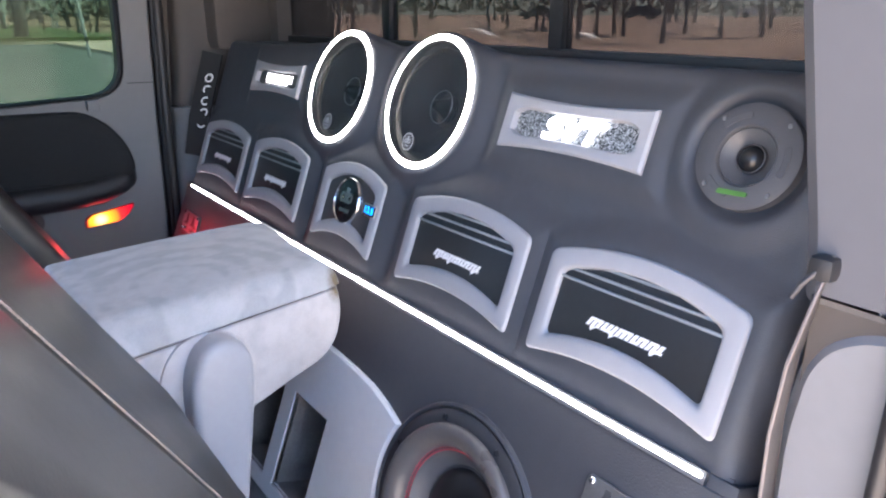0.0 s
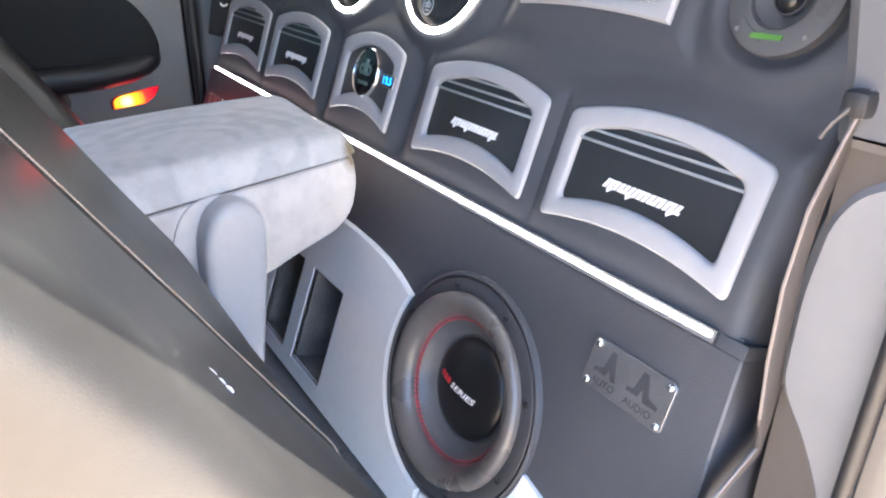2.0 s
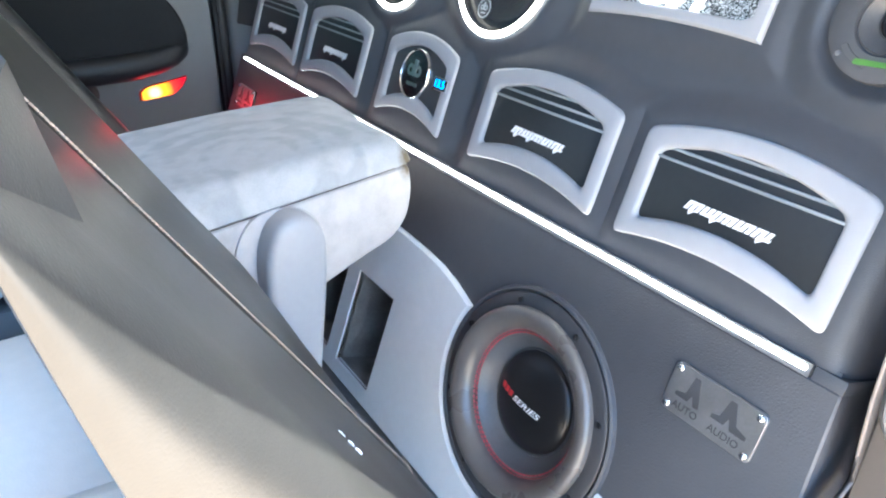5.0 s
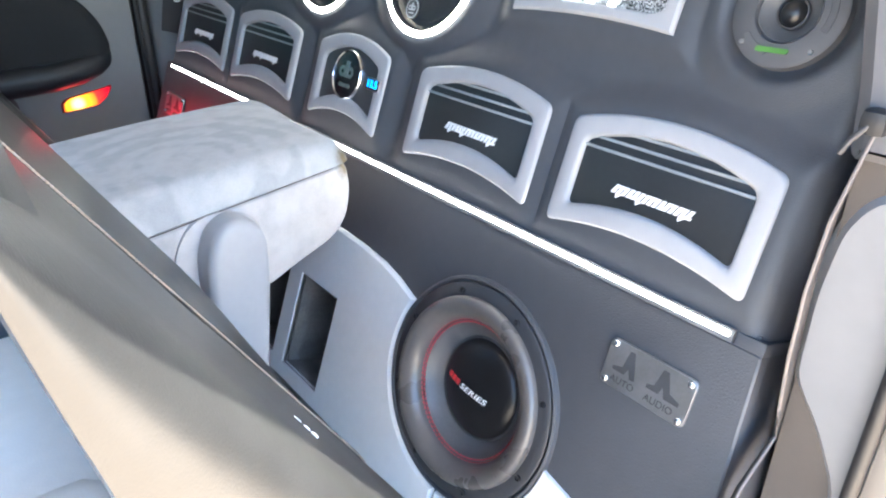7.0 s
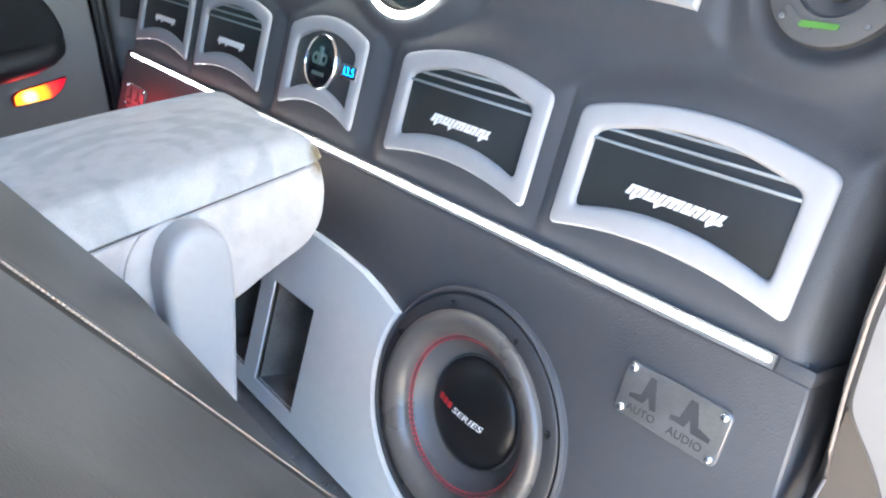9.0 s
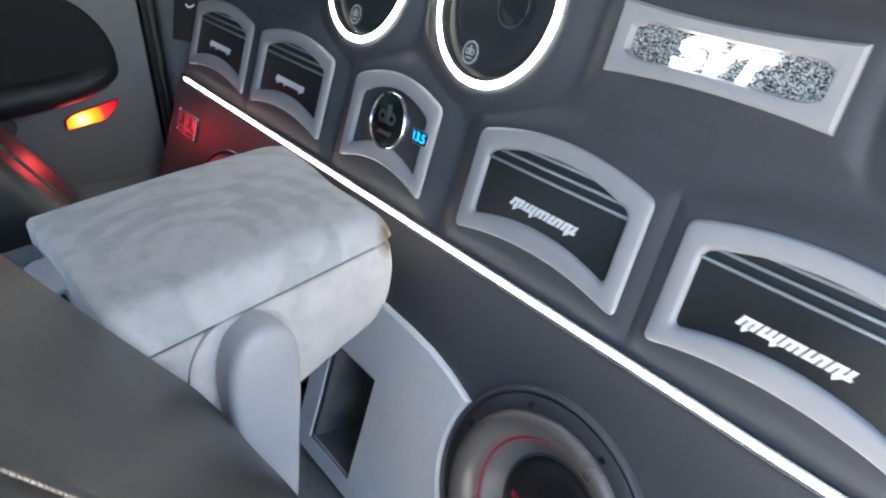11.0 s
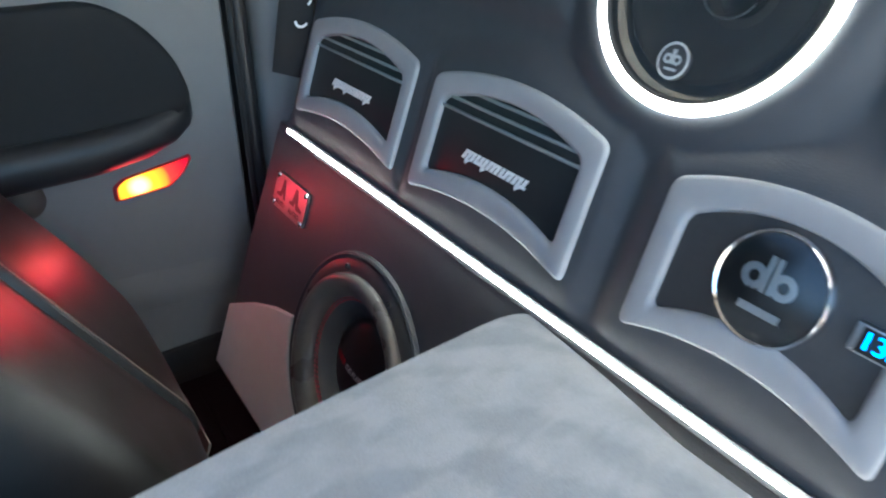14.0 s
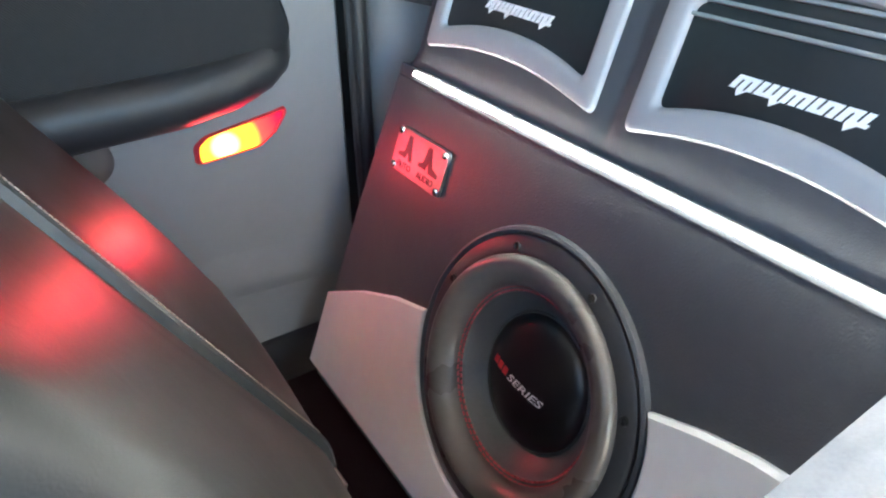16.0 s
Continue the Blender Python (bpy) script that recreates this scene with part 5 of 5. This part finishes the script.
def far_corner():
    root = thing("trim", Matrix.Identity(4), "grey and taupe corner trim behind the door", "trim", kind="structure")
    part("weatherstrip", tube([(-0.016, 1.556, 0.0), (-0.016, 1.556, 0.30), (-0.012, 1.556, 0.60), (-0.002, 1.557, 0.90), (0.006, 1.558, 1.22)], 0.012, 12), RUBBER, root, "black rubber door seal")
    part("seal_fin", tube([(-0.028, 1.553, 0.02), (-0.028, 1.553, 0.30), (-0.024, 1.553, 0.60), (-0.014, 1.554, 0.90), (-0.006, 1.555, 1.22)], 0.006, 8), RUBBER, root)

    def skin(pts, z0, z1, zs, name, material, bulge=0.0):
        loops = []
        for z in zs:
            loops.append([(x + 0.12 * max(0, z - 0.42) * (0.6 if i > 1 else 0.15), y, z) for i, (x, y) in enumerate(pts)])
        return part(name, loft(loops, True, True), material, root)

    low = rounded([(-0.006, 1.60), (0.002, 1.545), (0.030, 1.525), (0.060, 1.518), (0.075, 1.505), (0.20, 1.485), (0.25, 1.60)], 0.015, 3)
    skin(low, 0, 0.6, (0.0, 0.2, 0.40, 0.590, 0.598), "lower_trim", GREY_TRIM)
    high = rounded([(0.000, 1.60), (0.006, 1.552), (0.036, 1.540), (0.060, 1.528), (0.075, 1.520), (0.26, 1.44), (0.30, 1.60)], 0.012, 3)
    skin(high, 0.6, 1.2, (0.602, 0.75, 1.0, 1.24), "upper_trim", TAUPE)
    part("inner_post", box(0.10, 0.26, 1.455, 1.60, 0.74, 1.24, 0.02), TAUPE, root)
    return root


far_corner()


def strap(name, points, width, material, label, thickness=0.003, across=(0, 1, 0)):
    root = thing(name, Matrix.Identity(4), label, "seat belt", "seat belts")
    loops = []
    pts = [Vector(p) for p in points]
    for i, p in enumerate(pts):
        d = (pts[min(i + 1, len(pts) - 1)] - pts[max(i - 1, 0)]).normalized()
        w = Vector(across)
        w = (w - d * w.dot(d)).normalized()
        n = d.cross(w)
        loops.append([tuple(p + w * a * width / 2 + n * b * thickness / 2) for a, b in ((-1, -0.4), (-0.96, -1), (0.96, -1), (1, -0.4), (1, 0.4), (0.96, 1), (-0.96, 1), (-1, 0.4))])
    part("webbing", loft(loops, True, True), material, root)
    if material is BELT:
        for k in (0, 3):
            part("hem", tube([tuple((Vector(lp[k]) + Vector(lp[(k + 7) % 8 if k == 0 else 4])) / 2) for lp in loops], thickness * 0.62, 6), BELT_HEM, root, "paler woven hem")
    return root


def far_strap():
    root = strap("seat_belt_pad", [(0.092, 1.470, 0.735), (0.086, 1.471, 0.712), (0.070, 1.474, 0.66), (0.046, 1.478, 0.58), (0.026, 1.481, 0.487)], 0.052, STRAP, "black belt pad with white plain bars hanging by the wall", 0.008, (0.75, -0.65, 0))
    top, low = Vector((0.080, 1.4535, 0.690)), Vector((0.046, 1.4635, 0.553))
    d = (low - top).normalized()
    w = Vector((0.75, -0.65, 0)).normalized()
    n = d.cross(w)
    if n.x > 0:
        n = -n
    for i in range(5):
        c = top + (low - top) * (i + 0.5) / 5 + n * 0.0062 + Vector((-0.004, -0.004, 0))
        for r0, r1, a0, a1 in ((0.0105, 0.0068, (0.0, 2.2, 0.9, 3.6, 0.4)[i], (0.0, 2.2, 0.9, 3.6, 0.4)[i] + (6.28, 3.3, 4.4, 3.6, 2.6)[i]),):
            k = 18
            bm = bmesh.new()
            for j in range(k):
                q = [c + w * math.cos(a0 + (a1 - a0) * (j + t) / k) * r + d * math.sin(a0 + (a1 - a0) * (j + t) / k) * r for r, t in ((r0, 0), (r0, 1), (r1, 1), (r1, 0))]
                bm.faces.new([bm.verts.new(p) for p in q])
            bmesh.ops.remove_doubles(bm, verts=bm.verts, dist=0.00005)
            part("print", bm, PRINT, root, "white plain ring shape", smooth=False)


far_strap()
# Near-black ribbed sheet, added so that the far floor stays dark.
sheet_root = thing("dark_floor_sheet", pose(0, 0, 0), "near-black ribbed sheet added over the far floor", "floor mat")
part("dark_sheet", box(-0.52, -0.150, 0.92, 1.497, 0.0005, 0.009, 0.003), BLACK_SHEET, sheet_root)
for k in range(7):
    part("rib", box(-0.44 + 0.04 * k, -0.432 + 0.04 * k, 1.04, 1.465, 0.008, 0.0115, 0.001), BLACK_SHEET, sheet_root)
strap("seat_belt", [(-0.235, 1.485, 0.012), (-0.245, 1.46, 0.075), (-0.25, 1.38, 0.108), (-0.252, 1.28, 0.142), (-0.258, 1.15, 0.175)], 0.020, BELT_HEM, "pale grey seat belt webbing beside the far seat", 0.0025, (0.5, 0, 1))
sill = part("trim_sill", box(-1.40, 0.0, 1.475, 1.64, -0.20, -0.070, 0.012), RUBBER)
tagged(sill, "black door sill trim", "trim", kind="structure")


# ---- near door post ----
def near_post():
    root = thing("pillar", Matrix.Identity(4), "light grey lower door pillar trim by the open door", "pillar", kind="structure")
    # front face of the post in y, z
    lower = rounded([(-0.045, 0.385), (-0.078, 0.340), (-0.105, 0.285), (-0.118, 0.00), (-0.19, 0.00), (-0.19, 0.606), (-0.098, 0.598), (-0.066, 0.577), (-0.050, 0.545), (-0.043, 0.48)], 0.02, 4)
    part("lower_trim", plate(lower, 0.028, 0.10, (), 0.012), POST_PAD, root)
    upper = rounded([(-0.046, 0.600), (-0.040, 0.655), (-0.006, 0.830), (0.020, 1.24), (-0.12, 1.24), (-0.12, 0.600)], 0.01, 3)
    part("upper_trim", plate(upper, 0.022, 0.10, (), 0.014), POST_TRIM, root)
    part("kick_panel", box(0.034, 0.12, -0.14, -0.054, 0.0, 1.24), TAUPE, root)
    part("jamb", box(0.016, 0.10, -0.185, -0.136, 0.0, 1.22, 0.012), JAMB, root, "painted door jamb")
    part("jamb_seal", tube([(0.016, -0.131, 0.0), (0.016, -0.131, 0.30), (0.018, -0.131, 0.60), (0.018, -0.131, 1.2)], 0.007, 10), RUBBER, root)
    part("sill", box(-2.0, 0.10, -0.20, -0.07, -0.10, 0.015, 0.02), JAMB, root)
    part("belt_guide", tube([(0.010, -0.062, 0.636), (0.006, -0.054, 0.624), (0.004, -0.049, 0.612)], 0.0024, 10), GASKET, root, "dark metal belt guide")
    part("guide_base", box(0.008, 0.04, -0.074, -0.054, 0.628, 0.648, 0.006), RUBBER, root)
    return root


near_post()
strap("seat_belt", [(0.040, -0.062, 0.640), (0.024, -0.060, 0.606), (0.010, -0.056, 0.560), (0.006, -0.054, 0.50), (0.010, -0.054, 0.43), (0.016, -0.056, 0.37), (0.012, -0.058, 0.325), (-0.045, -0.060, 0.297), (-0.10, -0.062, 0.22), (-0.14, -0.063, 0.10)], 0.044, BELT, "grey seat belt webbing hanging from its guide", 0.0025, (1, 0.25, 0))
# Unseen wall behind the post, added to stop sun from the rear.
near_wall = part("wall_near", box(0.10, 0.42, -0.14, -0.07, 0.0, 1.24), TAUPE)
tagged(near_wall, "plain unseen rear quarter wall added to block the sun", "wall", kind="structure")
# Out-of-view rail; its outer edge is set to keep sun off the backrest.
part_roof = part("trim_shade_rail", box(-0.86, 0.40, -0.170, 0.06, 1.14, 1.28, 0.02), JAMB)
tagged(part_roof, "unseen roof rail widened to shade the near seat", "trim", kind="structure")


# ---- outside ----
ASPHALT = mat("sunlit_asphalt", (0.20, 0.215, 0.19), 0.9, var=0.18, scale=0.5, bump=0.3, bscale=30)
SOIL = mat("red_soil", (0.40, 0.26, 0.17), 0.95, var=0.25, scale=0.3, bump=0.5, bscale=12)
GRASS = mat("dry_grass", (0.16, 0.19, 0.07), 0.95, var=0.35, scale=0.6, bump=0.6, bscale=20)
# Warmth and brightness set for the light thrown into the cab.
CONCRETE = mat("pale_concrete", (0.68, 0.53, 0.39), 0.85, var=0.12, scale=2, bump=0.3, bscale=40)
BARK = mat("grey_bark", (0.17, 0.145, 0.12), 0.9, var=0.3, scale=4, bump=0.8, bscale=20, dist=0.02)
LEAF = mat("leaves", (0.07, 0.10, 0.03), 0.6, var=0.4, scale=3, bump=0.0)
DRY_LEAF = mat("dry_leaves", (0.17, 0.15, 0.11), 0.7, var=0.4, scale=3, bump=0.0)
POLE = mat("white_painted_pole", (0.75, 0.73, 0.70), 0.5, var=0.08, scale=6, bump=0.05)
CAR_WHITE = mat("white_car_paint", (0.75, 0.75, 0.75), 0.3, var=0.03, bump=0.0, coat=0.5)
CAR_DARK = mat("dark_car_paint", (0.05, 0.05, 0.06), 0.3, var=0.05, bump=0.0, coat=0.5)
CAR_GLASS = mat("car_glass", (0.02, 0.025, 0.03), 0.1, var=0.05, bump=0.0)



def ground_height(x, y):
    return GROUND_Z + 1.6 * smoothstep(12, 80, x) + 0.3 * smoothstep(50, 90, y)


def ground_sheet():
    bm = bmesh.new()
    xs = [-3000, -800, -200, -60, -20, -8, 0, 6, 12, 20, 30, 40, 50, 60, 70, 80, 100, 200, 800, 3000]
    ys = [-3000, -800, -200, -60, -20, -6, 0, 6, 12, 20, 30, 40, 50, 60, 70, 80, 90, 200, 800, 3000]
    g = [[bm.verts.new((x, y, ground_height(x, y))) for y in ys] for x in xs]
    for i in range(len(xs) - 1):
        for j in range(len(ys) - 1):
            bm.faces.new((g[i][j], g[i + 1][j], g[i + 1][j + 1], g[i][j + 1]))
    tagged(part("ground", bm, SOIL), "dry reddish soil reaching to the horizon", "ground", kind="structure")
    # The first slab is unseen, added to bounce sunlight through the near door.
    tagged(part("bounce_slab", box(-30, 25, -30, -0.25, GROUND_Z - 0.2, GROUND_Z + 0.02), CONCRETE), "unseen pale slab added to bounce light through the open door", "pavement", kind="structure")
    tagged(part("road", box(-60, 9, 3.0, 46, GROUND_Z - 0.2, GROUND_Z + 0.02), ASPHALT), "sunlit pale asphalt parking lot", "road", kind="structure")
    tagged(part("lawn", box(-60, 12, 47.4, 120, GROUND_Z - 0.2, GROUND_Z + 0.36), GRASS), "strip of dry green grass beyond the lot", "grass", kind="structure")


ground_sheet()
kerb = thing("kerb", Matrix.Identity(4), "pale concrete kerb edging the parking lot", "kerb", kind="structure")
for k in range(24):
    part("kerb_stone", box(-60 + 2.9 * k, -60 + 2.9 * k + 2.88, 46, 46.35, GROUND_Z - 0.1, GROUND_Z + 0.17, 0.02), CONCRETE, kerb)
for k in range(14):
    part("kerb_stone", box(6.2 + 0.02 * k, 6.55 + 0.02 * k, 20 + 1.9 * k, 20 + 1.9 * k + 1.88, GROUND_Z - 0.1, GROUND_Z + 0.17, 0.02), CONCRETE, kerb)
pave = part("pavement", box(6.6, 10.0, 20, 47, GROUND_Z - 0.1, GROUND_Z + 0.15), CONCRETE)
tagged(pave, "pale concrete footpath behind the kerb", "pavement", kind="structure")


def tree(seed, leaf, height=6.0, girth=0.17, label="park tree with a rough trunk and thin crown"):
    rnd = random.Random(seed)
    root = thing("tree", Matrix.Identity(4), label, "tree", "park trees")
    bm = bmesh.new()
    tips = []

    def grow(p, d, length, r, depth):
        pts, rr = [p], [r]
        for k in range(4):
            d = (d + Vector((rnd.uniform(-0.18, 0.18), rnd.uniform(-0.18, 0.18), rnd.uniform(-0.02, 0.10)))).normalized()
            p = p + d * length / 4
            pts.append(p)
            rr.append(r * (1 - 0.12 * (k + 1)))
        tube([tuple(q) for q in pts], rr, 7, bm)
        if depth < 3:
            for k in range(3 if depth else 4):
                a = rnd.uniform(0, 6.28)
                e = Vector((math.cos(a), math.sin(a), rnd.uniform(0.3, 1.1))).normalized()
                grow(pts[-1] if k else pts[-2], (d * 0.5 + e).normalized(), length * rnd.uniform(0.55, 0.75), rr[-1] * 0.7, depth + 1)
        else:
            tips.append(p)

    grow(Vector((0, 0, -0.3)), Vector((0, 0, 1)), height * 0.38, girth, 0)
    part("trunk", bm, BARK, root)
    verts, faces = [], []
    for t in tips:
        for _ in range(70):
            c = t + Vector((rnd.gauss(0, 0.5), rnd.gauss(0, 0.5), rnd.gauss(0, 0.42)))
            u = Vector((rnd.gauss(0, 1), rnd.gauss(0, 1), rnd.gauss(0, 1))).normalized()
            w = u.cross(Vector((rnd.gauss(0, 1), rnd.gauss(0, 1), rnd.gauss(0, 1)))).normalized()
            s = rnd.uniform(0.05, 0.11)
            k = len(verts)
            verts += [tuple(c - u * s), tuple(c + w * s * 0.5), tuple(c + u * s), tuple(c - w * s * 0.5)]
            faces.append((k, k + 1, k + 2, k + 3))
    me = bpy.data.meshes.new("crown")
    me.from_pydata(verts, [], faces)
    me.materials.append(leaf)
    crown = new("crown", me)
    crown.parent = root
    return root


TREES = [(0.6, 52, 1.2), (9.8, 56, 1.0), (6.9, 60, 0.9), (-1.5, 58, 1.1), (12.5, 64, 1.0), (2.0, 72, 1.2), (7.5, 78, 1.3), (14, 84, 1.2), (-6, 66, 1.2)]
first = tree(3, LEAF, 6.5)
x, y, s = TREES[0]
first.matrix_world = pose(x, y, ground_height(x, y) + 0.35)
for i, (x, y, s) in enumerate(TREES[1:]):
    copy_thing(first, pose(x, y, ground_height(x, y) + 0.35, 0, 0, 67 * i))
stout = tree(8, LEAF, 9.0, 0.46, "stout shade tree with a thick dark trunk")
stout.matrix_world = pose(5.4, 50.5, ground_height(5, 50) + 0.35, 0, 0, 200)
dry = tree(11, DRY_LEAF, 6.0)
rnd = random.Random(4)
spots = []
for i in range(48):
    a = radians(rnd.uniform(22, 66))
    d = rnd.uniform(38, 95)
    spots.append((d * math.cos(a), d * math.sin(a)))
dry.matrix_world = pose(*spots[0], ground_height(*spots[0]))
for i, (x, y) in enumerate(spots[1:]):
    copy_thing(dry, pose(x, y, ground_height(x, y), 0, 0, 51 * i))


def woods():
    """A distant belt of bare woodland behind the park trees."""
    r = random.Random(21)
    verts, faces = [], []
    for _ in range(9000):
        a, d = radians(r.uniform(8, 84)), r.uniform(104, 125)
        x, y = d * math.cos(a), d * math.sin(a)
        c = Vector((x, y, ground_height(x, y) + 0.6 + abs(r.gauss(0, 5.0))))
        u = Vector((r.gauss(0, 1), r.gauss(0, 1), r.gauss(0, 1))).normalized()
        w = u.cross(Vector((r.gauss(0, 1), r.gauss(0, 1), r.gauss(0, 1)))).normalized()
        s1, s2 = r.uniform(0.3, 0.8), r.uniform(0.15, 0.4)
        k = len(verts)
        verts += [tuple(c - u * s1), tuple(c + w * s2), tuple(c + u * s1), tuple(c - w * s2)]
        faces.append((k, k + 1, k + 2, k + 3))
    me = bpy.data.meshes.new("woods")
    me.from_pydata(verts, [], faces)
    me.materials.append(DRY_LEAF)
    tagged(new("woods", me), "distant belt of dull brown woodland", "woods", kind="stuff")


woods()


def fence():
    root = thing("fence", Matrix.Identity(4), "thin dark metal fence along the grass", "fence")
    for k in range(16):
        part("post", box(-6 + 1.6 * k - 0.04, -6 + 1.6 * k + 0.04, 61.96, 62.04, ground_height(0, 62) - 0.1, ground_height(0, 62) + 1.7), RUBBER, root)
    for z in (0.7, 1.2, 1.65):
        part("rail", box(-6, 18.1, 61.98, 62.02, ground_height(0, 62) + z - 0.03, ground_height(0, 62) + z + 0.03), RUBBER, root)


TEAL = mat("teal_painted_roof", (0.05, 0.30, 0.32), 0.5, var=0.1, scale=2, bump=0.1)


def shelter():
    root = thing("park_shelter", pose(10.5, 85, ground_height(10, 85)), "open park shelter with a teal roof", "shelter")
    part("roof", box(-2.6, 2.6, -1.6, 1.6, 3.00, 3.28, 0.03), TEAL, root, "teal painted roof")
    for x in (-2.3, 2.3):
        for y in (-1.3, 1.3):
            part("post", box(x - 0.08, x + 0.08, y - 0.08, y + 0.08, -0.2, 3.0), POLE, root)


shelter()
fence()
post = thing("street_pole", pose(5.35, 30.6, GROUND_Z + 0.02, 0, -4.5, 0), "slim white painted pole leaning at the kerb", "pole")
part("shaft", tube([(0, 0, 0), (0, 0, 1.5), (0, 0, 4.2)], [0.07, 0.06, 0.05], 12), POLE, post)
part("band", lathe([(0.072, 0.0), (0.072, 0.25)], 16), RUBBER, post).matrix_basis = pose(0, 0, 0.55, 0, -90, 0)


def car(paint, label):
    root = thing("car", Matrix.Identity(4), label, "car", "parked cars")
    body = [(-2.2, 0.35), (2.15, 0.32), (2.2, 0.62), (1.9, 0.80), (1.05, 0.92), (0.45, 1.40), (-0.95, 1.44), (-1.65, 1.00), (-2.15, 0.92)]
    body = rounded(body, 0.12, 3)
    loops = [[(x, y, 0.9 + (z - 0.9) * k if z > 0.9 else z) for x, z in body] for y, k in ((-0.84, 0.80), (-0.80, 0.97), (-0.6, 1.0), (0.6, 1.0), (0.80, 0.97), (0.84, 0.80))]
    part("body", loft(loops, True, True), paint, root)
    side = rounded([(0.90, 0.95), (0.40, 1.33), (-0.90, 1.36), (-1.45, 1.00)], 0.06, 3)
    for y in (-0.845, 0.845):
        part("side_window", loft([[(x, y - 0.01, z) for x, z in side], [(x, y + 0.01, z) for x, z in side]], True, True), CAR_GLASS, root)
    for x in (-1.35, 1.35):
        for y in (-0.80, 0.80):
            w = part("wheel", lathe([(0.0001, -0.10), (0.20, -0.10), (0.30, -0.09), (0.32, 0.0), (0.30, 0.09), (0.20, 0.10), (0.0001, 0.10)], 24), RUBBER, root)
            w.matrix_basis = pose(x, y, 0.32, 0, 0, 90)
    return root


c1 = car(CAR_WHITE, "small white car parked under the trees")
c1.matrix_world = pose(74, 42.6, ground_height(74, 42.6), 0, 0, 118)
c2 = car(CAR_DARK, "dark car parked under the trees")
c2.matrix_world = pose(66, 52, ground_height(66, 52), 0, 0, 128)
copy_thing(c2, pose(60, 62, ground_height(60, 62), 0, 0, 132))
